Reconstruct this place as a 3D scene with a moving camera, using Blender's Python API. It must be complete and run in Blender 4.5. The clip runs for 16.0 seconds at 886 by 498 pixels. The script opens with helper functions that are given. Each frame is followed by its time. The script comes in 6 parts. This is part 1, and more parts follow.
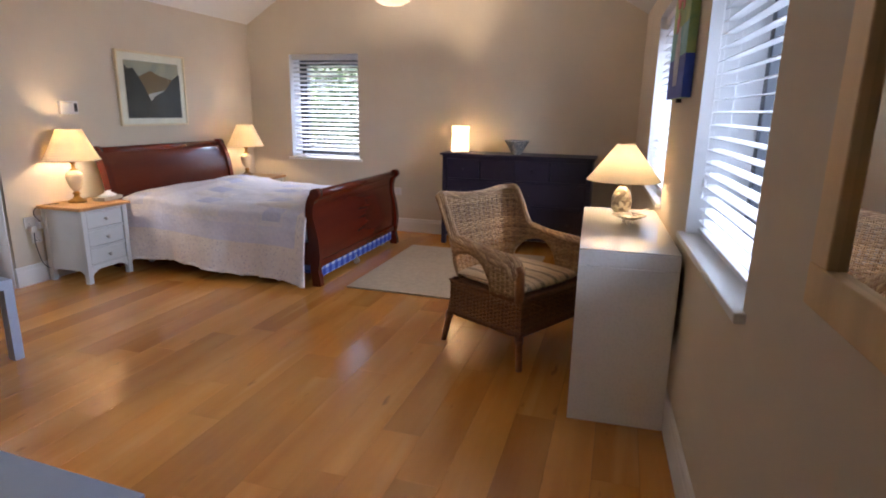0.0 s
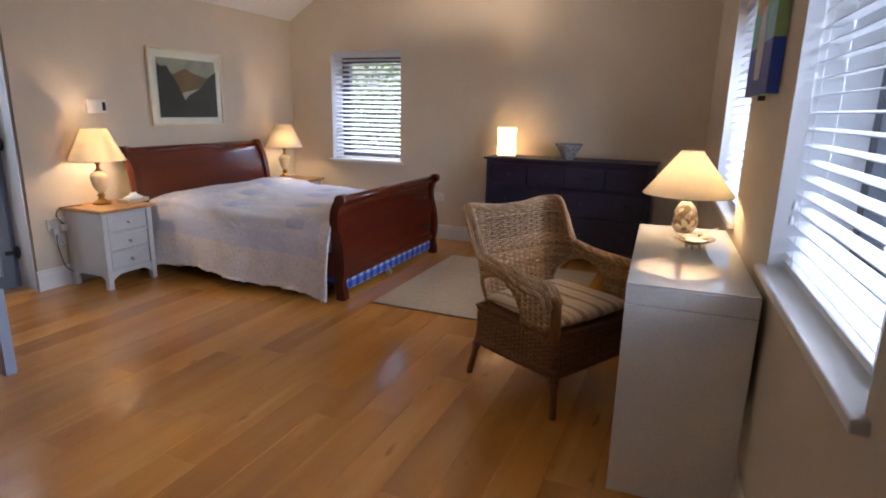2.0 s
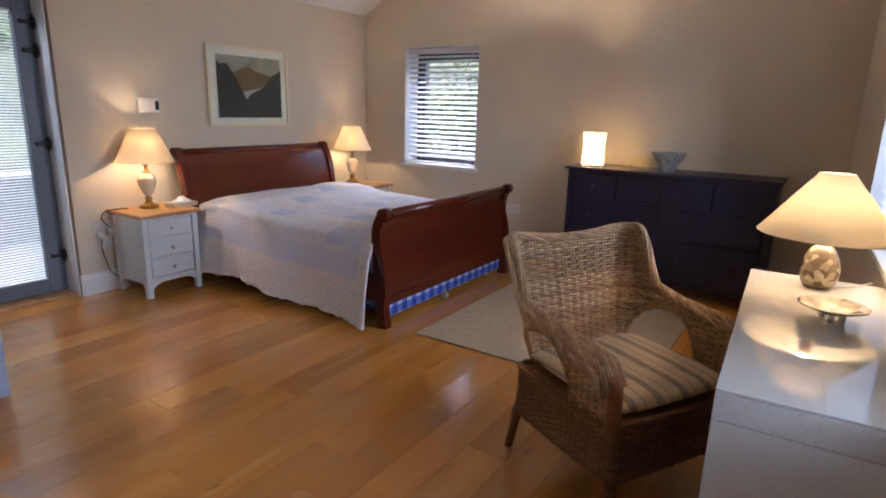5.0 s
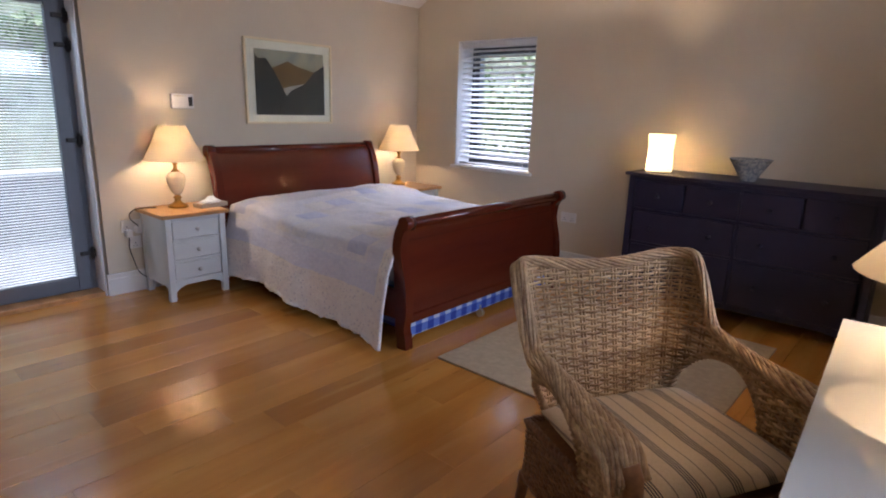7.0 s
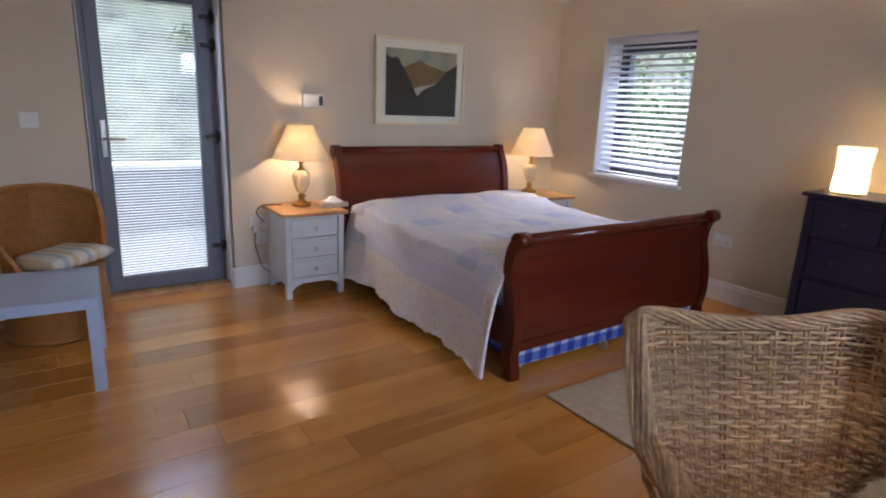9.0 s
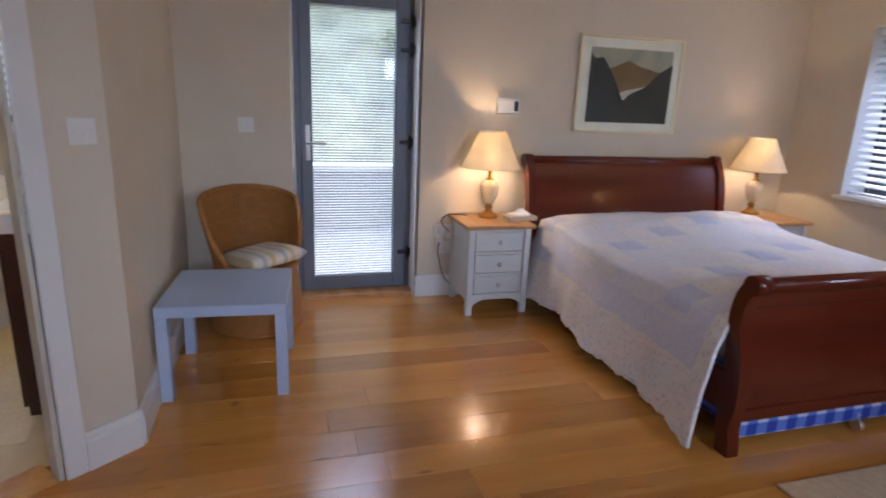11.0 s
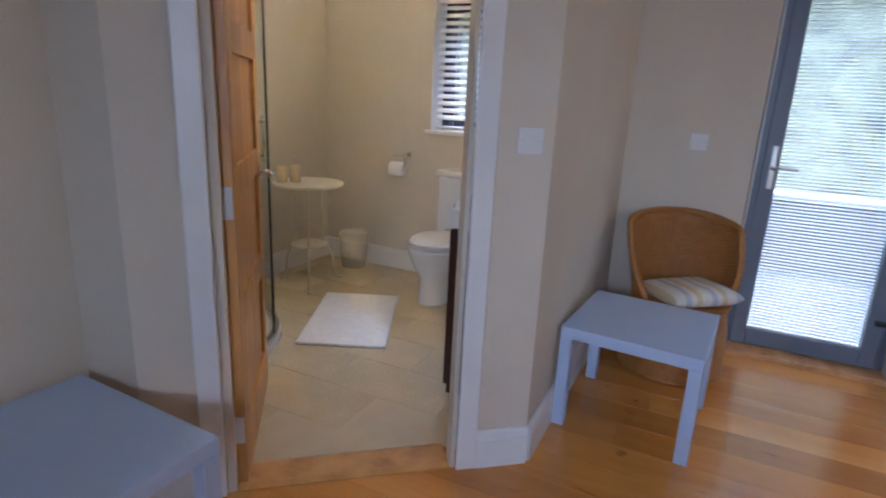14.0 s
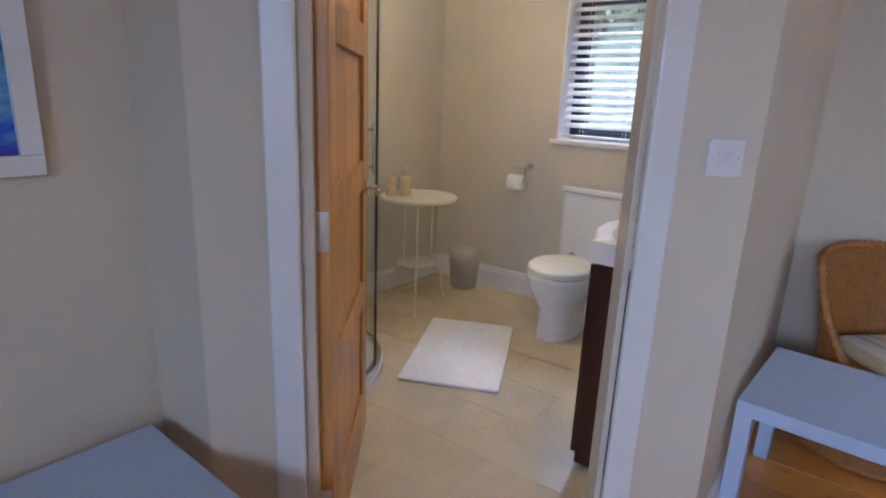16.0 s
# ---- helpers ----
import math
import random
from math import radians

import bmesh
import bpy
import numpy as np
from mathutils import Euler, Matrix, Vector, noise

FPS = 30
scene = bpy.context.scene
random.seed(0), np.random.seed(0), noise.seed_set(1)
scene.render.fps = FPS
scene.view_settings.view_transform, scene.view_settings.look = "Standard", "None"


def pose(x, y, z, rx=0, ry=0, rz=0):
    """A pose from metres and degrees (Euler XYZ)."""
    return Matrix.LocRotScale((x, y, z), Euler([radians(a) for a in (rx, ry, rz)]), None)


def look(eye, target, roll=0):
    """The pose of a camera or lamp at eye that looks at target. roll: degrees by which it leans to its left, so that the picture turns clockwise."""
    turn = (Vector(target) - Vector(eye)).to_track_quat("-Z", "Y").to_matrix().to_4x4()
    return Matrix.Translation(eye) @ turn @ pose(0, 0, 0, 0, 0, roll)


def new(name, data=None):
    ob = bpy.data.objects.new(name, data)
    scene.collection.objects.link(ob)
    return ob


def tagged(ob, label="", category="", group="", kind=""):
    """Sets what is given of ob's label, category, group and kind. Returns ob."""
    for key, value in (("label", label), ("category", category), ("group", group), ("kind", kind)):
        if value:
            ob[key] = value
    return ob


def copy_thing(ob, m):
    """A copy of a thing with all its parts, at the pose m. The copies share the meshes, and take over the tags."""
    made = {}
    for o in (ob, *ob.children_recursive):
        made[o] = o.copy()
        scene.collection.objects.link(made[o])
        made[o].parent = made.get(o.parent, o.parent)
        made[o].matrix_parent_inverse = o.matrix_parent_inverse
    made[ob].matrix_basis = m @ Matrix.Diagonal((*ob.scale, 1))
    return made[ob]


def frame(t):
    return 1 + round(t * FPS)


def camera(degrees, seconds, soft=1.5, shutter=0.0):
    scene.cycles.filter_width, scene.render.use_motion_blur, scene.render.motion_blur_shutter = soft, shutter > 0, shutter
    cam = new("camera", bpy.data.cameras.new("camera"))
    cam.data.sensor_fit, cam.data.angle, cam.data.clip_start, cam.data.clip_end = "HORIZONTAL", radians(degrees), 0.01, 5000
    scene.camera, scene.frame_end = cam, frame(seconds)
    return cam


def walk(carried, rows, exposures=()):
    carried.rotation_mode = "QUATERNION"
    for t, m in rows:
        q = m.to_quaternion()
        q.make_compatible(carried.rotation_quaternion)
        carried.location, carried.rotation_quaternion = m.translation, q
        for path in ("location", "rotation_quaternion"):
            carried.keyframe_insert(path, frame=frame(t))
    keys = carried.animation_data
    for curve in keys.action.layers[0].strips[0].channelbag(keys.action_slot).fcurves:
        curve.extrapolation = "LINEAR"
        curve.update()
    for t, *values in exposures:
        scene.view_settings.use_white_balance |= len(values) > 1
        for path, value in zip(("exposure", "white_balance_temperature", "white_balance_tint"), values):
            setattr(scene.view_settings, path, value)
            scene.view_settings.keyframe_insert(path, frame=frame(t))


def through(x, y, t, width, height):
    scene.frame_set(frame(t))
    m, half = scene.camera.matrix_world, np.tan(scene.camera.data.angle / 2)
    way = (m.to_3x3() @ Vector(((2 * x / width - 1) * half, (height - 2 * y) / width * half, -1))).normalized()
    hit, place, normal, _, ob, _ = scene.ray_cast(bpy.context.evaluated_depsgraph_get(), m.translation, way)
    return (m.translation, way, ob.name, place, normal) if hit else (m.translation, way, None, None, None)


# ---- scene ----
EXPOSURES = [(0.0, 2.74, 6600, 22), (1.5, 2.52, 6600, 22), (4.0, 2.42, 6550, 23), (8.5, 2.36, 6400, 23), (11.0, 2.38, 6350, 23), (13.5, 2.46, 5800, 22), (14.5, 2.54, 5550, 21), (16.0, 2.70, 5500, 22)]
cam = camera(75.6, 16.0, soft=1.9, shutter=0.4)
ROWS = [
    (0.0, 0.000, 0.000, 1.359, 17.08, -13.65, -1.02),
    (0.5, -0.000, 0.118, 1.349, 18.25, -13.65, -0.99),
    (1.0, -0.004, 0.251, 1.356, 19.71, -13.64, -1.03),
    (1.5, 0.014, 0.365, 1.362, 21.44, -13.65, -1.10),
    (2.0, 0.016, 0.478, 1.355, 23.13, -13.69, -1.19),
    (2.5, 0.008, 0.570, 1.360, 25.11, -13.70, -1.30),
    (3.0, -0.003, 0.686, 1.365, 27.19, -13.68, -1.39),
    (3.5, -0.005, 0.810, 1.365, 28.69, -13.71, -1.46),
    (4.0, -0.009, 0.926, 1.363, 30.21, -13.75, -1.49),
    (6.5, -0.014, 1.563, 1.353, 39.24, -13.94, -1.65),
    (7.0, -0.036, 1.672, 1.349, 41.40, -14.02, -1.74),
    (7.5, -0.064, 1.769, 1.358, 44.31, -14.06, -1.89),
    (8.0, -0.096, 1.875, 1.350, 48.32, -14.15, -2.10),
    (8.5, -0.130, 1.954, 1.351, 52.27, -14.26, -2.27),
    (11.0, -0.530, 2.092, 1.371, 74.11, -14.94, -2.30),
    (11.5, -0.586, 2.104, 1.375, 80.57, -15.00, -2.21),
    (12.0, -0.649, 2.130, 1.378, 87.59, -15.02, -2.10),
    (12.5, -0.717, 2.136, 1.371, 94.77, -15.04, -2.15),
    (13.0, -0.766, 2.134, 1.378, 101.89, -15.13, -2.32),
    (13.5, -0.814, 2.116, 1.371, 109.20, -15.26, -2.49),
    (14.0, -0.869, 2.056, 1.358, 116.36, -15.48, -2.66),
    (14.5, -0.954, 1.973, 1.358, 120.50, -15.55, -2.72),
    (15.0, -1.048, 1.873, 1.348, 123.57, -15.54, -2.71),
    (15.5, -1.108, 1.803, 1.342, 125.25, -15.39, -2.55),
    (16.0, -1.207, 1.761, 1.332, 127.03, -15.18, -2.30),
]
walk(cam, [(t, pose(x, y, z, 90 + pitch, roll, yaw)) for t, x, y, z, yaw, pitch, roll in ROWS], EXPOSURES)

# ---- world, sun, lamps ----
world = bpy.data.worlds.new("world")
scene.world = world
world.use_nodes = True
wn = world.node_tree
sky = wn.nodes.new("ShaderNodeTexSky")
sky.sky_type = "NISHITA"
sky.sun_disc = False
sky.sun_elevation, sky.sun_rotation = radians(70), radians(323)
sky.dust_density = 3.0
wn.links.new(sky.outputs[0], wn.nodes["Background"].inputs[0])
wn.nodes["Background"].inputs[1].default_value = 0.15

sun_data = bpy.data.lights.new("sun", "SUN")
sun_data.energy, sun_data.angle, sun_data.color = 1.0, radians(25), (1.0, 0.97, 0.93)
sun = new("sun", sun_data)
sun.matrix_world = look((-3.0, 4.0, 14), (0, 0, 0))


def area_lamp(name, m, sx, sy, energy, color):
    d = bpy.data.lights.new(name, "AREA")
    d.shape, d.size, d.size_y, d.energy, d.color = "RECTANGLE", sx, sy, energy, color
    ob = new(name, d)
    ob.matrix_world = m
    return ob


def point_lamp(name, at, energy, color, radius=0.03):
    d = bpy.data.lights.new(name, "POINT")
    d.energy, d.color, d.shadow_soft_size = energy, color, radius
    ob = new(name, d)
    ob.matrix_world = Matrix.Translation(at)
    return ob


RW = pose(0.322, 2.0, 0, 0, 0, 2.5)          # the long window wall: x outwards, y along it
DAY = (0.62, 0.78, 1.0)
WARM = (1.0, 0.78, 0.50)
# skylight falling on the two windows of the long wall
area_lamp("window_light", RW @ look((1.5, 0.08, 2.15), (0.0, 0.08, 1.30)), 1.5, 1.2, 36, DAY)
area_lamp("window_light", RW @ look((1.5, 2.12, 2.15), (0.0, 2.12, 1.30)), 1.5, 1.2, 42, DAY)
area_lamp("window_light", look((-3.28, 7.15, 2.75), (-3.28, 6.1, 1.3)), 1.0, 0.8, 34, DAY)
area_lamp("window_light", look((-5.75, 0.39, 2.75), (-4.7, 0.39, 1.5)), 0.7, 0.8, 18, DAY)
area_lamp("window_light", look((-5.6, 2.6, 2.95), (-4.5, 2.6, 1.2)), 0.8, 0.8, 6, DAY)
# bulbs
point_lamp("bulb", (-4.08, 3.45, 1.05), 1.35, WARM, 0.012)
point_lamp("bulb", (-4.02, 5.57, 1.05), 1.3, WARM, 0.012)
point_lamp("bulb", (-1.58, 5.77, 1.065), 10, (1.0, 0.80, 0.54), 0.015)
point_lamp("bulb", (0.033, 3.454, 1.08), 0.8, WARM)
point_lamp("bulb", (-2.1, 5.2, 2.46), 3.2, (1.0, 0.86, 0.70), 0.06)
# shower room: added to brighten it, from an assumed ceiling light out of view
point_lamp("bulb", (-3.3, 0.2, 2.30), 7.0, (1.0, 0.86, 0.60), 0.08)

# ---- materials ----
def srgb(r, g, b):
    return tuple(((c / 255 + 0.055) / 1.055) ** 2.4 if c > 10 else c / 3295 for c in (r, g, b)) + (1.0,)


class Mat:
    """A node material under construction."""

    def __init__(self, name, color=(0.8, 0.8, 0.8), rough=0.5, metal=0.0, **more):
        self.m = bpy.data.materials.new(name)
        self.m.use_nodes = True
        self.t = self.m.node_tree
        self.b = self.t.nodes["Principled BSDF"]
        self.set("Base Color", (*color[:3], 1.0))
        self.set("Roughness", rough)
        self.set("Metallic", metal)
        for k, v in more.items():
            self.set(k.replace("_", " "), v)

    def set(self, key, value):
        self.b.inputs[key].default_value = value

    def node(self, kind, **kw):
        n = self.t.nodes.new(kind)
        for k, v in kw.items():
            if k.startswith("i_"):
                n.inputs[k[2:].replace("_", " ")].default_value = v
            else:
                setattr(n, k, v)
        return n

    def link(self, a, b):
        self.t.links.new(a, b)

    def coords(self, scale=(1, 1, 1), rot=(0, 0, 0), kind="Object", jitter=False):
        tc = self.node("ShaderNodeTexCoord")
        mp = self.node("ShaderNodeMapping")
        mp.inputs["Scale"].default_value = scale
        mp.inputs["Rotation"].default_value = rot
        src = tc.outputs[kind]
        if jitter:
            oi = self.node("ShaderNodeObjectInfo")
            mul = self.node("ShaderNodeMath", operation="MULTIPLY")
            mul.inputs[1].default_value = 37.0
            self.link(oi.outputs["Random"], mul.inputs[0])
            add = self.node("ShaderNodeVectorMath", operation="ADD")
            self.link(src, add.inputs[0])
            self.link(mul.outputs[0], add.inputs[1])
            src = add.outputs[0]
        self.link(src, mp.inputs[0])
        return mp.outputs[0]

    def noise(self, vec, scale, detail=4, rough=0.55, dist=0.0):
        n = self.node("ShaderNodeTexNoise")
        n.inputs["Scale"].default_value, n.inputs["Detail"].default_value = scale, detail
        n.inputs["Roughness"].default_value, n.inputs["Distortion"].default_value = rough, dist
        self.link(vec, n.inputs["Vector"])
        return n.outputs["Fac"]

    def ramp(self, fac, stops):
        r = self.node("ShaderNodeValToRGB")
        e = r.color_ramp.elements
        while len(e) < len(stops):
            e.new(0.5)
        for k, (pos, col) in enumerate(stops):
            e[k].position, e[k].color = pos, (*col[:3], 1.0)
        self.link(fac, r.inputs[0])
        return r.outputs[0]

    def mix(self, fac, a, b, mode="MIX"):
        n = self.node("ShaderNodeMix", data_type="RGBA", blend_type=mode)
        for sock, v in ((n.inputs[0], fac), (n.inputs[6], a), (n.inputs[7], b)):
            if isinstance(v, (int, float)):
                sock.default_value = v
            elif isinstance(v, tuple):
                sock.default_value = (*v[:3], 1.0)
            else:
                self.link(v, sock)
        return n.outputs[2]

    def bump(self, height, strength=0.2, distance=0.002):
        n = self.node("ShaderNodeBump")
        n.inputs["Strength"].default_value, n.inputs["Distance"].default_value = strength, distance
        self.link(height, n.inputs["Height"])
        self.link(n.outputs[0], self.b.inputs["Normal"])

    def color(self, sock):
        self.link(sock, self.b.inputs["Base Color"])

    def rough(self, fac, lo, hi):
        n = self.node("ShaderNodeMapRange")
        n.inputs["To Min"].default_value, n.inputs["To Max"].default_value = lo, hi
        self.link(fac, n.inputs[0])
        self.link(n.outputs[0], self.b.inputs["Roughness"])


def plain(name, color, rough=0.5, metal=0.0, vary=0.06, scale=6.0, bump=0.05, fine=90.0, **more):
    """A surface with faint blotches and fine relief."""
    m = Mat(name, color, rough, metal, **more)
    v = m.coords()
    blot = m.noise(v, scale, 3)
    lo = tuple(c * (1 - vary) for c in color[:3])
    hi = tuple(min(1, c * (1 + vary)) for c in color[:3])
    m.color(m.ramp(blot, [(0.3, lo), (0.7, hi)]))
    grain = m.noise(v, fine, 2)
    m.rough(grain, max(0.02, rough - 0.06), min(1, rough + 0.06))
    if bump:
        m.bump(grain, bump, 0.002)
    return m.m


def wood(name, dark, mid, light, rough=0.3, along="y", scale=1.0, jitter=False, tint=0.0, coat=0.0):
    m = Mat(name, mid, rough)
    if coat:
        m.set("Coat Weight", coat)
        m.set("Coat Roughness", 0.2)
    st = {"x": (0.12, 1, 1), "y": (1, 0.12, 1), "z": (1, 1, 0.12)}[along]
    v = m.coords(tuple(c * scale for c in st), jitter=jitter)
    g = m.noise(v, 9, 4, 0.5)
    fine = m.noise(v, 70, 3, 0.6)
    col = m.ramp(g, [(0.25, dark), (0.5, mid), (0.75, light)])
    col = m.mix(0.12, col, m.ramp(fine, [(0.3, dark), (0.7, light)]))
    if tint:
        oi = m.node("ShaderNodeObjectInfo")
        tone = m.ramp(oi.outputs["Random"], [(0.0, (1 - tint, 1 - tint * 1.15, 1 - tint * 1.3)), (0.5, (1, 1, 1)), (1.0, (1 + tint * 0.5, 1 + tint * 0.5, 1 + tint * 0.45))])
        col = m.mix(1.0, col, tone, "MULTIPLY")
    m.color(col)
    return m


def knots(m):
    """Dark knots and mineral streaks on oak."""
    v = m.coords((1, 0.33, 1), jitter=True)
    spot = m.ramp(m.noise(v, 13, 2, 0.5), [(0.69, (0, 0, 0)), (0.80, (0.7, 0.7, 0.7))])
    pale = m.ramp(m.noise(m.coords((1, 0.10, 1), jitter=True), 7, 2, 0.5, 0.5), [(0.62, (0, 0, 0)), (0.72, (0.35, 0.35, 0.35))])
    old = m.b.inputs["Base Color"].links[0].from_socket
    col = m.mix(pale, old, srgb(228, 176, 104))
    m.color(m.mix(spot, col, srgb(112, 60, 24)))
    return m.m


M = {}
M["wall"] = plain("wall_paint", (0.66, 0.57, 0.44), 0.75, vary=0.03, scale=2.5, bump=0.12, fine=220)
M["bath_wall"] = plain("bath_wall_paint", (0.62, 0.57, 0.46), 0.6, vary=0.03, scale=2.5, bump=0.1, fine=220)
M["ceiling"] = plain("ceiling_paint", (0.82, 0.80, 0.76), 0.85, vary=0.02, scale=2, bump=0.1, fine=200)
M["trim"] = plain("white_gloss_trim", (0.78, 0.76, 0.72), 0.35, vary=0.03, scale=4)
M["reveal"] = plain("white_reveal_paint", (0.80, 0.80, 0.80), 0.6, vary=0.02)
oak = wood("oak_floor", srgb(188, 118, 48), srgb(209, 142, 64), srgb(222, 160, 84), 0.19, "y", 0.55, True, 0.20, 0.2)
M["oak"] = knots(oak)
M["subfloor"] = plain("plank_joint", (0.16, 0.085, 0.035), 0.6)
M["tile"] = plain("bath_floor_tile", srgb(206, 190, 156)[:3], 0.26, vary=0.09, scale=3.0, bump=0.04)
M["grout"] = plain("tile_grout", srgb(202, 186, 153)[:3], 0.6)
M["mahogany"] = wood("mahogany", srgb(80, 28, 16), srgb(95, 35, 20), srgb(106, 42, 24), 0.2, "y", 0.5).m
M["mahogany_v"] = wood("mahogany_upright", srgb(80, 28, 16), srgb(95, 35, 20), srgb(106, 42, 24), 0.2, "z", 0.5).m
M["oak_top"] = wood("oak_top", srgb(150, 104, 58), srgb(190, 140, 88), srgb(208, 160, 106), 0.42, "x", 1.2).m
M["door_oak"] = wood("door_oak", srgb(164, 112, 56), srgb(206, 150, 84), srgb(220, 168, 102), 0.42, "z", 1.0).m
M["mirror_wood"] = wood("mirror_frame_wood", srgb(200, 164, 110), srgb(222, 188, 134), srgb(232, 202, 152), 0.4, "z", 1.0).m
M["wenge"] = wood("wenge", srgb(34, 16, 10), srgb(56, 28, 18), srgb(70, 38, 26), 0.4, "z", 1.2).m
M["ns_paint"] = plain("pale_grey_paint", srgb(206, 208, 206)[:3], 0.45, vary=0.03)
M["white_lac"] = plain("white_lacquer", (0.80, 0.79, 0.76), 0.28, vary=0.02)
M["blue_lac"] = plain("pale_blue_lacquer", srgb(180, 194, 216)[:3], 0.42, vary=0.02)
M["navy"] = plain("dark_navy_paint", srgb(44, 38, 58)[:3], 0.42, vary=0.12, scale=9, bump=0.08)
M["grey_upvc"] = plain("grey_upvc", srgb(108, 114, 124)[:3], 0.4, vary=0.03)
M["dark_frame"] = plain("anthracite_frame", srgb(60, 64, 70)[:3], 0.4, vary=0.05)
M["black"] = plain("black_plastic", (0.012, 0.012, 0.013), 0.4)
M["slat"] = plain("white_slat", (0.76, 0.77, 0.78), 0.4, vary=0.02)
M["cord"] = plain("white_cord", (0.8, 0.8, 0.8), 0.8)
M["plastic"] = plain("white_plastic", (0.76, 0.73, 0.69), 0.3, vary=0.01, bump=0)
M["chrome"] = plain("chrome", (0.8, 0.8, 0.82), 0.12, 1.0, vary=0.02, bump=0)
M["steel"] = plain("brushed_steel", (0.62, 0.60, 0.57), 0.32, 1.0, vary=0.05, bump=0.02)
M["brass"] = plain("antique_brass", srgb(168, 128, 70)[:3], 0.3, 1.0, vary=0.15, scale=30, bump=0.02)
M["ivory"] = plain("ivory_ceramic", srgb(232, 214, 178)[:3], 0.22, vary=0.06, scale=18, bump=0.02)
M["porcelain"] = plain("white_porcelain", (0.82, 0.82, 0.80), 0.12, vary=0.01, bump=0)
M["rug"] = plain("taupe_rug_pile", srgb(188, 166, 136)[:3], 0.95, vary=0.10, scale=30, bump=0.6, fine=260)
M["mat"] = plain("white_towelling", (0.88, 0.88, 0.86), 0.95, vary=0.05, scale=30, bump=0.8, fine=240)
M["tissue"] = plain("white_tissue", (0.85, 0.85, 0.85), 0.9, vary=0.03)
M["cane"] = plain("brown_cane", srgb(176, 118, 58)[:3], 0.42, vary=0.14, scale=25, bump=0.15)


def wicker_mat(name, dark, light):
    m = Mat(name, light, 0.5)
    g = m.node("ShaderNodeNewGeometry")
    tone = m.ramp(g.outputs["Random Per Island"], [(0.0, dark), (1.0, light)])
    v = m.coords()
    n = m.noise(v, 60, 4)
    m.color(m.mix(0.5, tone, m.ramp(n, [(0.3, dark), (0.7, light)])))
    m.rough(n, 0.42, 0.6)
    m.bump(n, 0.2, 0.002)
    return m.m


M["wicker"] = wicker_mat("grey_brown_wicker", srgb(126, 86, 54), srgb(222, 186, 138))
M["wicker_leg"] = wicker_mat("cane_wrapped_leg", srgb(96, 60, 36), srgb(168, 116, 74))


def glass_mat(name, tint=(0.95, 0.98, 0.97), gloss=0.015):
    """Thin clear glass: mostly see-through, with a sharp faint reflection."""
    m = Mat(name, tint, 0.0)
    tr = m.node("ShaderNodeBsdfTransparent")
    tr.inputs[0].default_value = (*tint, 1.0)
    gl = m.node("ShaderNodeBsdfGlossy")
    gl.inputs["Roughness"].default_value = 0.02
    mx = m.node("ShaderNodeMixShader")
    mx.inputs[0].default_value = gloss
    m.link(tr.outputs[0], mx.inputs[1])
    m.link(gl.outputs[0], mx.inputs[2])
    m.link(mx.outputs[0], m.t.nodes["Material Output"].inputs[0])
    return m.m


M["glass"] = glass_mat("clear_glass")
M["green_glass"] = glass_mat("toughened_glass", (0.975, 0.99, 0.98), 0.05)
mir = Mat("mirror_glass", (0.86, 0.86, 0.86), 0.01, 1.0)
M["mirror"] = mir.m


def shade_mat(name, color, through):
    """Lamp-shade cloth: part of the light goes through it."""
    m = Mat(name, color, 0.9)
    v = m.coords()
    w = m.noise(v, 260, 2)
    m.bump(w, 0.1, 0.001)
    tr = m.node("ShaderNodeBsdfTranslucent")
    tr.inputs[0].default_value = (*color, 1.0)
    mx = m.node("ShaderNodeMixShader")
    mx.inputs[0].default_value = through
    out = m.t.nodes["Material Output"]
    m.link(m.b.outputs[0], mx.inputs[1])
    m.link(tr.outputs[0], mx.inputs[2])
    m.link(mx.outputs[0], out.inputs[0])
    return m.m


M["shade"] = shade_mat("cream_lamp_shade", (0.88, 0.79, 0.62), 0.45)
M["shade_white"] = shade_mat("white_lamp_shade", (0.88, 0.82, 0.70), 0.4)
M["paper_shade"] = shade_mat("paper_lamp_shade", (0.95, 0.88, 0.72), 0.75)


def glow(name, color, strength):
    m = Mat(name, color, 0.5)
    m.set("Emission Color", (*color, 1.0))
    m.set("Emission Strength", strength)
    return m.m


M["bulb"] = glow("lit_bulb", (1.0, 0.75, 0.45), 8.0)


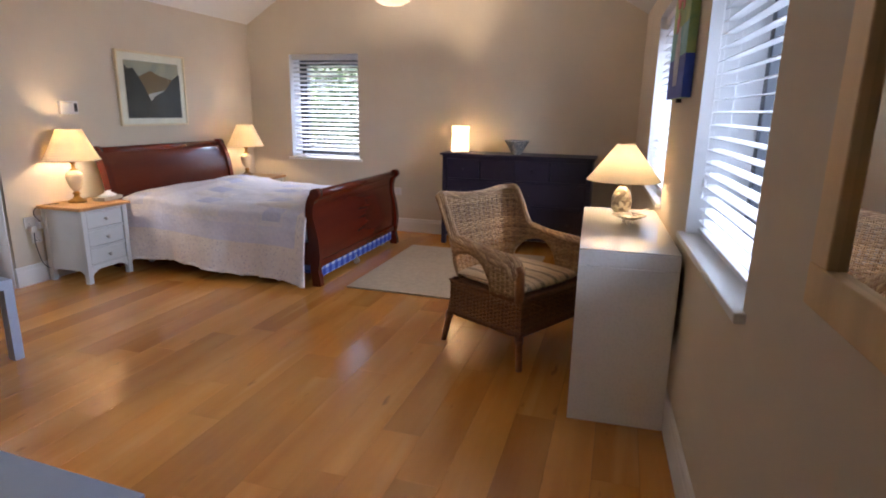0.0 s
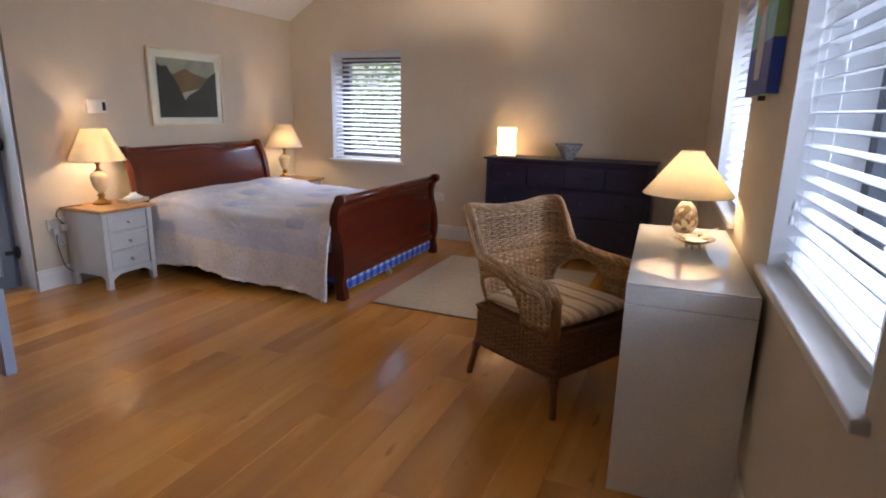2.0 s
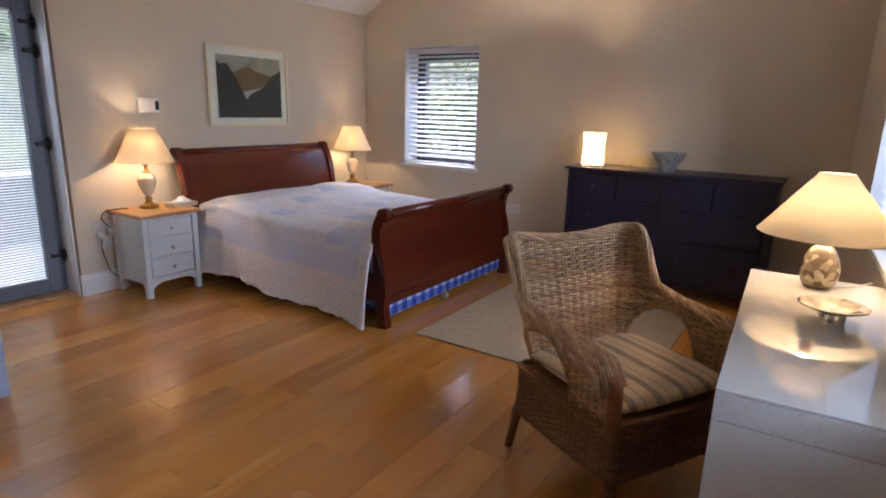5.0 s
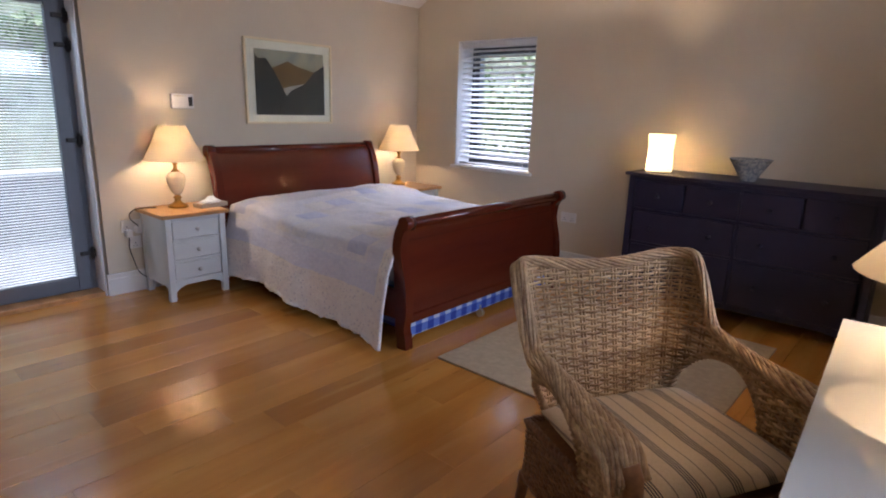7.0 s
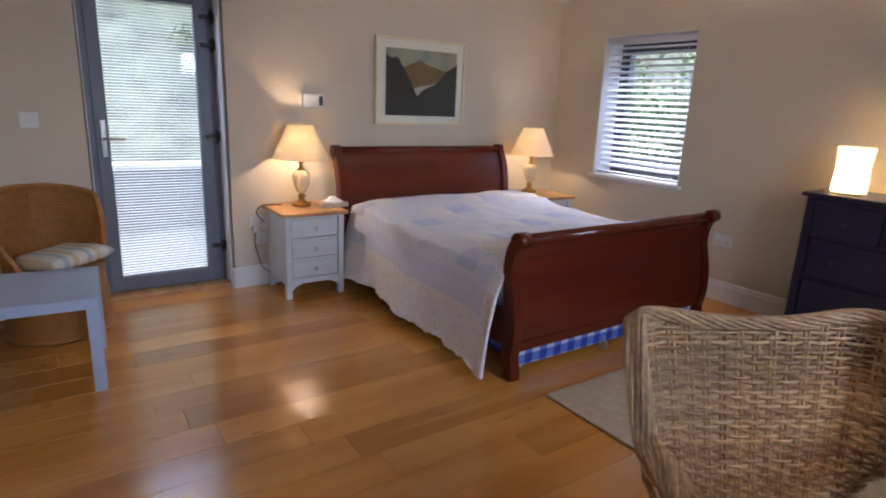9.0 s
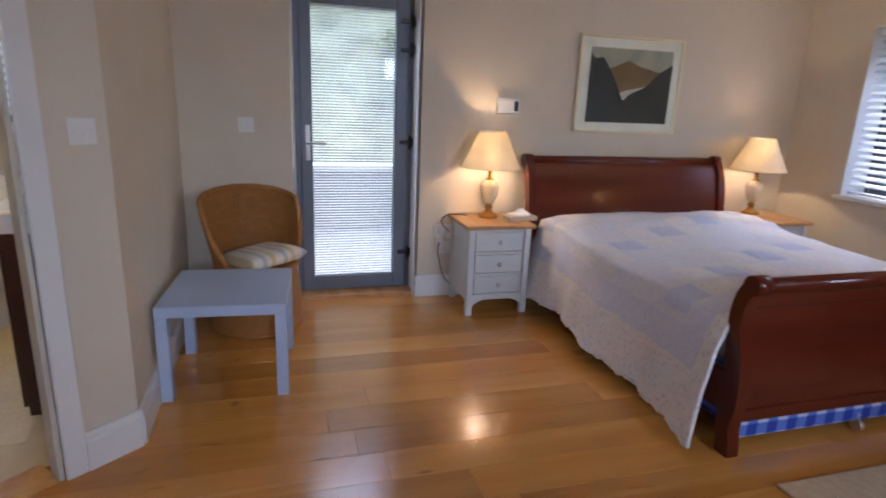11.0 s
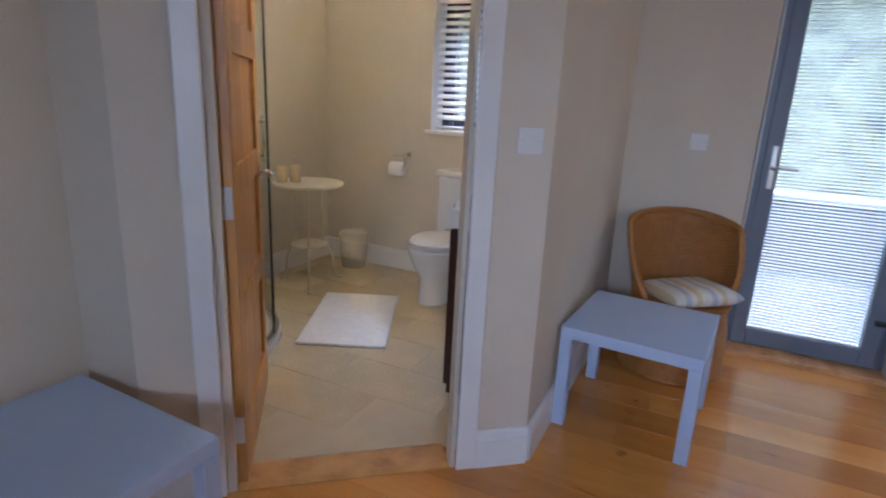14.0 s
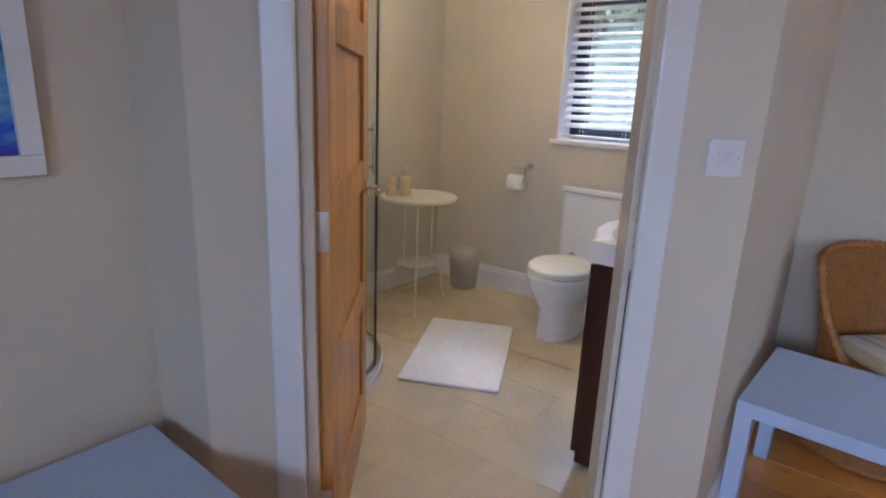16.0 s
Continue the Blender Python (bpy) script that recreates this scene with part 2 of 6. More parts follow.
def striped(name, base, stripes, width, along="y", rough=0.9):
    """Woven cloth with stripes across one axis; stripes: (start, end, colour) in parts of the repeat."""
    m = Mat(name, base, rough)
    tc = m.node("ShaderNodeTexCoord")
    sp = m.node("ShaderNodeSeparateXYZ")
    m.link(tc.outputs["Object"], sp.inputs[0])
    dv = m.node("ShaderNodeMath", operation="DIVIDE")
    dv.inputs[1].default_value = width
    m.link(sp.outputs[along.upper()], dv.inputs[0])
    fr = m.node("ShaderNodeMath", operation="FRACT")
    m.link(dv.outputs[0], fr.inputs[0])
    r = m.node("ShaderNodeValToRGB")
    r.color_ramp.interpolation = "CONSTANT"
    e = r.color_ramp.elements
    stops = [(0.0, base)]
    for a, b, c in stripes:
        stops += [(a, c), (b, base)]
    while len(e) < len(stops):
        e.new(0.5)
    for k, (pos, col) in enumerate(stops):
        e[k].position, e[k].color = pos, (*col[:3], 1.0)
    m.link(fr.outputs[0], r.inputs[0])
    v = m.coords()
    n = m.noise(v, 160, 3)
    m.color(m.mix(0.12, r.outputs[0], m.ramp(n, [(0.3, (0.2, 0.2, 0.2)), (0.7, (0.9, 0.9, 0.9))])))
    m.bump(n, 0.4, 0.002)
    return m.m


BROWN = srgb(80, 56, 52)
M["seat_stripe"] = striped("striped_cushion_cloth", srgb(226, 200, 162), [(0.06, 0.10, BROWN), (0.13, 0.17, BROWN), (0.20, 0.24, BROWN), (0.27, 0.31, BROWN), (0.62, 0.66, srgb(160, 130, 108))], 0.115)
M["pale_stripe"] = striped("pale_striped_cloth", srgb(226, 216, 198), [(0.10, 0.32, srgb(186, 186, 188)), (0.5, 0.72, srgb(214, 190, 140))], 0.13)


def quilt_mat(name, a, b, floral=0.0):
    m = Mat(name, a, 0.9)
    m.set("Sheen Weight", 0.2)
    v = m.coords()
    n = m.noise(v, 40, 4)
    col = m.ramp(n, [(0.35, a), (0.65, b)])
    if floral:
        vo = m.node("ShaderNodeTexVoronoi")
        vo.inputs["Scale"].default_value = 38
        m.link(v, vo.inputs["Vector"])
        dots = m.ramp(vo.outputs["Distance"], [(0.16, srgb(150, 150, 196)), (0.26, (1, 1, 1))])
        col = m.mix(floral, col, dots, "MULTIPLY")
    m.color(col)
    q = m.noise(v, 26, 3, 0.6, 0.6)
    m.bump(q, 0.55, 0.012)
    return m.m


M["quilt_base"] = quilt_mat("quilt_pale_lilac", srgb(228, 227, 238), srgb(238, 236, 242))
M["quilt_band"] = quilt_mat("quilt_lilac_band", srgb(221, 222, 238), srgb(230, 230, 242))
M["quilt_blue"] = quilt_mat("quilt_blue_patch", srgb(206, 210, 234), srgb(217, 220, 238))
M["quilt_white"] = quilt_mat("quilt_white_patch", srgb(236, 233, 236), srgb(244, 240, 240), 0.2)
M["quilt_floral"] = quilt_mat("quilt_floral_border", srgb(238, 232, 230), srgb(246, 241, 238), 0.38)


def gingham(name):
    m = Mat(name, (0.8, 0.8, 0.8), 0.9)
    tc = m.node("ShaderNodeTexCoord")
    sp = m.node("ShaderNodeSeparateXYZ")
    m.link(tc.outputs["Object"], sp.inputs[0])
    outs = []
    for ax in ("Y", "Z"):
        dv = m.node("ShaderNodeMath", operation="DIVIDE")
        dv.inputs[1].default_value = 0.105
        m.link(sp.outputs[ax], dv.inputs[0])
        fr = m.node("ShaderNodeMath", operation="FRACT")
        m.link(dv.outputs[0], fr.inputs[0])
        gt = m.node("ShaderNodeMath", operation="GREATER_THAN")
        gt.inputs[1].default_value = 0.5
        m.link(fr.outputs[0], gt.inputs[0])
        outs.append(gt.outputs[0])
    ad = m.node("ShaderNodeMath", operation="ADD")
    m.link(outs[0], ad.inputs[0])
    m.link(outs[1], ad.inputs[1])
    hf = m.node("ShaderNodeMath", operation="MULTIPLY")
    hf.inputs[1].default_value = 0.5
    m.link(ad.outputs[0], hf.inputs[0])
    m.color(m.ramp(hf.outputs[0], [(0.0, srgb(196, 204, 222)), (0.5, srgb(92, 120, 196)), (1.0, srgb(36, 62, 152))]))
    return m.m


M["gingham"] = gingham("blue_gingham")


def bowl_mat():
    m = Mat("blue_white_ceramic", (0.6, 0.62, 0.62), 0.25)
    v = m.coords()
    n = m.noise(v, 34, 5, 0.6, 1.2)
    m.color(m.ramp(n, [(0.42, srgb(196, 196, 190)), (0.52, srgb(120, 130, 142)), (0.6, srgb(186, 186, 182))]))
    return m.m


M["bowl"] = bowl_mat()


def shell_mat():
    m = Mat("mother_of_pearl", (0.5, 0.46, 0.4), 0.22)
    v = m.coords()
    vo = m.node("ShaderNodeTexVoronoi")
    vo.inputs["Scale"].default_value = 42
    m.link(v, vo.inputs["Vector"])
    sp = m.node("ShaderNodeSeparateColor")
    m.link(vo.outputs["Color"], sp.inputs[0])
    m.color(m.ramp(sp.outputs[0], [(0.0, srgb(104, 92, 80)), (0.5, srgb(160, 146, 128)), (1.0, srgb(206, 196, 178))]))
    m.set("Metallic", 0.35)
    return m.m


M["shell"] = shell_mat()
M["gravel"] = plain("gravel", (0.12, 0.13, 0.15), 0.95, vary=0.35, scale=14, bump=0.8, fine=60)
M["earth"] = plain("stony_bank", (0.21, 0.23, 0.16), 0.95, vary=0.5, scale=3, bump=0.8, fine=20)
M["render_grey"] = plain("grey_masonry", (0.22, 0.23, 0.25), 0.8)
M["coping"] = plain("pale_coping", (0.62, 0.62, 0.62), 0.8)


def leaf_mat():
    m = Mat("green_leaf", (0.09, 0.14, 0.05), 0.6)
    g = m.node("ShaderNodeNewGeometry")
    m.color(m.ramp(g.outputs["Random Per Island"], [(0, (0.11, 0.17, 0.07)), (0.6, (0.18, 0.26, 0.11)), (1, (0.30, 0.35, 0.19))]))
    return m.m


M["leaf"] = leaf_mat()
M["bark"] = plain("bark", (0.12, 0.09, 0.06), 0.9, vary=0.3, scale=20)
M["ivory_metal"] = plain("cream_painted_metal", srgb(228, 222, 204)[:3], 0.4, vary=0.03)
M["bath_white"] = plain("white_acrylic", (0.78, 0.77, 0.74), 0.25, vary=0.02, bump=0)


def frosted(name, color, clear):
    """Milky plastic that lets part of what is behind it show."""
    m = Mat(name, color, 0.45)
    tr = m.node("ShaderNodeBsdfTransparent")
    mx = m.node("ShaderNodeMixShader")
    mx.inputs[0].default_value = clear
    m.link(m.b.outputs[0], mx.inputs[1])
    m.link(tr.outputs[0], mx.inputs[2])
    m.link(mx.outputs[0], m.t.nodes["Material Output"].inputs[0])
    return m.m


M["bin_plastic"] = frosted("frosted_plastic", (0.92, 0.90, 0.84), 0.75)

# ---- shape helpers ----
def box(bm, x0, x1, y0, y1, z0, z1, bevel=0.0, m=None):
    r = bmesh.ops.create_cube(bm, size=1.0)
    mt = Matrix.Translation(((x0 + x1) / 2, (y0 + y1) / 2, (z0 + z1) / 2)) @ Matrix.Diagonal((abs(x1 - x0), abs(y1 - y0), abs(z1 - z0), 1))
    if m is not None:
        mt = m @ mt
    bmesh.ops.transform(bm, matrix=mt, verts=r["verts"])
    if bevel:
        edges = list({e for v in r["verts"] for e in v.link_edges})
        bmesh.ops.bevel(bm, geom=edges, offset=bevel, segments=2, affect="EDGES", profile=0.5)
    return bm


def cube(*a, **k):
    return box(bmesh.new(), *a, **k)


def lathe(bm, profile, n=32, at=(0, 0, 0), cap=True):
    """A turned shape: profile of (radius, z)."""
    rings = []
    for r, z in profile:
        rings.append([bm.verts.new((at[0] + r * math.cos(2 * math.pi * k / n), at[1] + r * math.sin(2 * math.pi * k / n), at[2] + z)) for k in range(n)])
    for a, b in zip(rings, rings[1:]):
        for k in range(n):
            bm.faces.new((a[k], a[(k + 1) % n], b[(k + 1) % n], b[k])).smooth = True
    if cap:
        if profile[0][0] > 1e-4:
            bm.faces.new(rings[0][::-1])
        if profile[-1][0] > 1e-4:
            bm.faces.new(rings[-1])
    return bm


def tube(bm, pts, r, n=8, taper=None, closed=False):
    """A round bar through the points."""
    pts = [Vector(p) for p in pts]
    rings = []
    up = Vector((0.12, 0.31, 0.94)).normalized()
    for i, p in enumerate(pts):
        if closed:
            d = pts[(i + 1) % len(pts)] - pts[i - 1]
        else:
            d = pts[min(i + 1, len(pts) - 1)] - pts[max(i - 1, 0)]
        d.normalize()
        a = d.cross(up)
        if a.length < 1e-3:
            a = d.cross(Vector((1, 0, 0)))
        a.normalize()
        b = d.cross(a)
        rr = r if taper is None else r * (1 + (taper - 1) * i / max(1, len(pts) - 1))
        rings.append([bm.verts.new(p + a * (rr * math.cos(2 * math.pi * k / n)) + b * (rr * math.sin(2 * math.pi * k / n))) for k in range(n)])
    pairs = list(zip(rings, rings[1:])) + ([(rings[-1], rings[0])] if closed else [])
    for q, w in pairs:
        for k in range(n):
            bm.faces.new((q[k], q[(k + 1) % n], w[(k + 1) % n], w[k])).smooth = True
    if not closed:
        bm.faces.new(rings[0][::-1])
        bm.faces.new(rings[-1])
    return bm


def prism(bm, outline, depth, m=None):
    """A closed outline in x, z, made solid along y from 0 to depth."""
    a = [bm.verts.new((x, 0, z)) for x, z in outline]
    b = [bm.verts.new((x, depth, z)) for x, z in outline]
    n = len(outline)
    fs = [bm.faces.new(a), bm.faces.new(b[::-1])]
    for k in range(n):
        fs.append(bm.faces.new((a[(k + 1) % n], a[k], b[k], b[(k + 1) % n])))
    if m is not None:
        bmesh.ops.transform(bm, matrix=m, verts=a + b)
    bmesh.ops.recalc_face_normals(bm, faces=bm.faces[:])
    return bm


def mesh_of(name, bm, material, smooth=False):
    bmesh.ops.recalc_face_normals(bm, faces=bm.faces[:])
    me = bpy.data.meshes.new(name)
    bm.to_mesh(me)
    bm.free()
    for mt in (material if isinstance(material, (list, tuple)) else [material]):
        me.materials.append(mt)
    if smooth:
        for p in me.polygons:
            p.use_smooth = True
    return me


def part(name, bm, material, parent, label="", smooth=False):
    """One mesh object under a thing or a part, in the coordinates of the top thing."""
    ob = new(name, mesh_of(name, bm, material, smooth))
    ob.parent = parent
    if label:
        ob["label"] = label
    return ob


def thing(name, m, label, category, group="", kind=""):
    ob = new(name)
    ob.empty_display_size = 0.1
    ob.matrix_world = m
    return tagged(ob, label, category, group, kind)


def solid(name, bm, material, label, category, kind="", m=None, smooth=False):
    """A thing that is one mesh."""
    ob = new(name, mesh_of(name, bm, material, smooth))
    if m is not None:
        ob.matrix_world = m
    return tagged(ob, label, category, "", kind)


def share(name, me, parent, loc, rot=None, scale=None):
    """A repeated part on shared mesh data."""
    ob = new(name, me)
    ob.parent = parent
    ob.location = loc
    if rot:
        ob.rotation_euler = rot
    if scale:
        ob.scale = scale
    return ob


def smooth3(keys, per=8):
    """A smooth line in space through the keys."""
    keys = [Vector(k) for k in keys]
    out = []
    for i in range(len(keys) - 1):
        p0, p1, p2, p3 = keys[max(0, i - 1)], keys[i], keys[i + 1], keys[min(len(keys) - 1, i + 2)]
        for j in range(per):
            f = j / per
            out.append(0.5 * (2 * p1 + (p2 - p0) * f + (2 * p0 - 5 * p1 + 4 * p2 - p3) * f * f + (3 * p1 - p0 - 3 * p2 + p3) * f ** 3))
    return out + [keys[-1]]

# ---- the rooms ----
LX, BY, EAVE, PITCH = -4.25, 6.05, 2.28, 0.615
RIDGE = -2.06


def roof(x):
    return EAVE + PITCH * ((x - LX) if x < RIDGE else (2 * RIDGE - LX - x))


def wall(name, p0, p1, thick, tops, openings=(), mat="wall", label="painted plaster wall", m=None, cuts=()):
    """A wall from p0 to p1 in plan, its room face on that line and its body to the left of the way; tops: height as a function of x."""
    a, b = Vector((*p0, 0)), Vector((*p1, 0))
    d = b - a
    length = d.length
    d.normalize()
    n = Vector((-d.y, d.x, 0))
    us = sorted({0.0, length, *cuts, *[o[0] for o in openings], *[o[1] for o in openings]})
    bm = bmesh.new()

    def block(u0, u1, z0, z1):
        v = []
        for w in (0, thick):
            for u, zz in ((u0, z0), (u1, z0), (u1, z1[1]), (u0, z1[0])):
                q = a + d * u + n * w
                v.append(bm.verts.new((q.x, q.y, zz)))
        for f in ((0, 1, 2, 3), (7, 6, 5, 4), (0, 4, 5, 1), (1, 5, 6, 2), (2, 6, 7, 3), (3, 7, 4, 0)):
            bm.faces.new([v[k] for k in f])

    for u0, u1 in zip(us, us[1:]):
        if u1 - u0 < 1e-5:
            continue
        top = (tops((a + d * u0).x), tops((a + d * u1).x))
        hole = [o for o in openings if o[0] <= u0 + 1e-6 and o[1] >= u1 - 1e-6]
        if hole:
            o = hole[0]
            if o[2] > 0.001:
                block(u0, u1, 0, (o[2], o[2]))
            block(u0, u1, o[3], top)
        else:
            block(u0, u1, 0, top)
    return solid(name, bm, M[mat], label, "wall", "structure", m)


# window wall behind the bed's foot end, with its gable
wall("wall_north", (LX, BY), (0.60, BY), 0.35, roof, [(0.53, 1.40, 0.79, 1.95)], cuts=(RIDGE - LX,), label="cream painted gable wall with a window")
wall("wall_west", (LX, 1.43), (LX, BY), 0.35, lambda x: EAVE + 0.05, [(0.76, 1.58, 0.0, 2.03)], label="cream painted wall with a glazed door")
wall("wall_east", (0, 4.4), (0, -3.4), 0.35, lambda x: EAVE + 0.02, [(1.70, 2.85, 0.85, 2.05), (3.80, 4.83, 0.865, 2.05)], m=RW, label="cream painted wall with two windows")
wall("wall_alcove", (-2.746, 1.543), (LX, 1.543), 0.11, roof, label="cream painted partition wall")
D0, DD = Vector((-2.746, 1.543, 0)), Vector((0.64, -0.768, 0)).normalized()
D1 = D0 + DD * 1.32
wall("wall_diagonal", (D1.x, D1.y), (D0.x, D0.y), 0.062, lambda x: 3.15 + (x + 2.746) * 0.5, [(0.275, 1.075, 0.0, 2.03)], label="cream painted angled wall with a doorway")
wall("wall_corner", (D1.x, 0.285), (D1.x, D1.y), 0.12, roof, label="short cream painted wall")
wall("wall_art", (-0.72, 0.285), (D1.x, 0.285), 0.12, roof, label="cream painted wall behind the low table")
wall("wall_entry", (-0.72, -1.3), (-0.72, 0.285), 0.12, roof, label="cream painted wall")
wall("wall_south", (0.6, -1.3), (-0.72, -1.3), 0.12, roof, label="cream painted wall")
# the shower room
BX = -4.6
flat = lambda z: (lambda x: z)
wall("wall_bath_west", (BX, -0.80), (BX, 1.433), 0.3, flat(2.45), [(0.92, 1.46, 1.08, 2.0)], "bath_wall", "pale stone painted wall with a window")
wall("wall_bath_south", (-1.8, -0.80), (BX, -0.80), 0.12, flat(2.45), (), "bath_wall", "pale stone painted wall")
wall("wall_bath_east", (-1.78, 0.10), (-1.78, -0.80), 0.12, flat(2.45), (), "bath_wall", "pale stone painted wall")


def slab(name, pts, thick, mat, label):
    bm = bmesh.new()
    lo = [bm.verts.new(p) for p in pts]
    hi = [bm.verts.new((p[0], p[1], p[2] + thick)) for p in pts]
    bm.faces.new(lo)
    bm.faces.new(hi[::-1])
    for k in range(len(pts)):
        bm.faces.new((lo[k], lo[(k + 1) % len(pts)], hi[(k + 1) % len(pts)], hi[k]))
    return solid(name, bm, M[mat], label, "ceiling", "structure")


E1 = 2 * RIDGE - LX
slab("ceiling", [(LX - 0.3, -1.5, EAVE - 0.3 * PITCH), (RIDGE, -1.5, roof(RIDGE)), (RIDGE, BY + 0.1, roof(RIDGE)), (LX - 0.3, BY + 0.1, EAVE - 0.3 * PITCH)], 0.12, "ceiling", "white sloping plaster ceiling")
slab("ceiling", [(RIDGE, -1.5, roof(RIDGE)), (0.75, -1.5, roof(0.75)), (0.75, BY + 0.1, roof(0.75)), (RIDGE, BY + 0.1, roof(RIDGE))], 0.12, "ceiling", "white sloping plaster ceiling")
slab("ceiling", [(BX - 0.1, -0.9, 2.45), (-1.75, -0.9, 2.45), (-1.95, 0.6, 2.45), (-2.8, 1.5, 2.45), (BX - 0.1, 1.5, 2.45)], 0.1, "ceiling", "white flat plaster ceiling")

# skirting boards
SK = [(0.0, 0.0), (0.0, 0.15), (0.009, 0.15), (0.015, 0.143), (0.017, 0.12), (0.02, 0.115), (0.02, 0.0)]


def skirting(p0, p1, m=None, label="white painted skirting board"):
    a, b = Vector((*p0, 0)), Vector((*p1, 0))
    d = (b - a)
    length = d.length
    ang = math.atan2(d.y, d.x) - math.pi / 2
    bm = prism(bmesh.new(), SK, length)
    mm = Matrix.Translation(a) @ Matrix.Rotation(ang, 4, "Z")
    return solid("baseboard", bm, M["trim"], label, "skirting board", "structure", (m @ mm) if m else mm)


skirting((LX, BY), (0.30, BY))
skirting((LX, 2.995), (LX, BY))
skirting((LX, 1.543), (LX, 2.20))
skirting((-2.746, 1.543), (LX, 1.543))
q = D0 + DD * 0.20
skirting((q.x, q.y), (D0.x, D0.y))
q2 = D0 + DD * 1.155
skirting((D1.x, D1.y), (q2.x, q2.y))
skirting((-0.72, 0.285), (D1.x, 0.285))
skirting((D1.x, 0.285), (D1.x, D1.y))
skirting((0, 4.1), (0, -3.2), RW)
skirting((BX, -0.80), (BX, 1.43))
skirting((-1.9, -0.80), (BX, -0.80))

# floors under the pieces
solid("floor", cube(LX - 0.1, 0.7, -1.35, BY + 0.05, -0.12, -0.014), M["subfloor"], "warm oak plank floor with a satin lacquer", "floor", "structure")
FLOOR = bpy.data.objects["floor"]


def frame_ring(bm, y0, y1, z0, z1, w, x0, x1, bevel=0.004):
    """A rectangular frame in the y-z plane, from depth x0 to x1."""
    box(bm, x0, x1, y0, y0 + w, z0, z1, bevel)
    box(bm, x0, x1, y1 - w, y1, z0, z1, bevel)
    box(bm, x0, x1, y0 + w, y1 - w, z0, z0 + w, bevel)
    box(bm, x0, x1, y0 + w, y1 - w, z1 - w, z1, bevel)
    return bm


def blind(parent, y0, y1, z0, z1, x, tilt, pitch=0.049, depth=0.05, cords=True, tassel=0.0):
    """A venetian blind in the plane x, each slat its own piece."""
    part("head_rail", cube(x - 0.03, x + 0.03, y0, y1, z1 - 0.05, z1, 0.003), M["slat"], parent)
    me = None
    z = z1 - 0.08
    while z > z0 + 0.04:
        if me is None:
            bm = bmesh.new()
            prof = [(-depth / 2, 0.0), (0, 0.003), (depth / 2, 0.0), (depth / 2, -0.0025), (0, 0.0005), (-depth / 2, -0.0025)]
            prism(bm, prof, y1 - y0 - 0.01)
            me = mesh_of("slat", bm, M["slat"])
        share("slat", me, parent, (x, y0 + 0.005, z), (0, radians(tilt), 0))
        z -= pitch
    part("bottom_rail", cube(x - 0.025, x + 0.025, y0 + 0.005, y1 - 0.005, z0 + 0.008, z0 + 0.026, 0.003), M["slat"], parent)
    if tassel:
        for yy, drop in ((tassel, 0.93), (tassel + 0.02, 0.98)):
            bm = bmesh.new()
            tube(bm, [(x - depth / 2 - 0.012, yy, z1 - drop), (x - depth / 2 - 0.012, yy, z1 - 0.04)], 0.0012, 5)
            cord = part("pull_cord", bm, M["cord"], parent)
            part("tassel", lathe(bmesh.new(), [(0.002, 0.03), (0.006, 0.022), (0.008, 0.0), (0.0, -0.002)], 10, (x - depth / 2 - 0.012, yy, z1 - drop - 0.03)), M["slat"], cord)
    if cords:
        for yy in (y0 + 0.12, y1 - 0.12):
            bm = bmesh.new()
            tube(bm, [(x - depth / 2 - 0.002, yy, z0 + 0.02), (x - depth / 2 - 0.002, yy, z1 - 0.04)], 0.0012, 5)
            tube(bm, [(x + depth / 2 + 0.002, yy, z0 + 0.02), (x + depth / 2 + 0.002, yy, z1 - 0.04)], 0.0012, 5)
            part("ladder_cord", bm, M["cord"], parent)


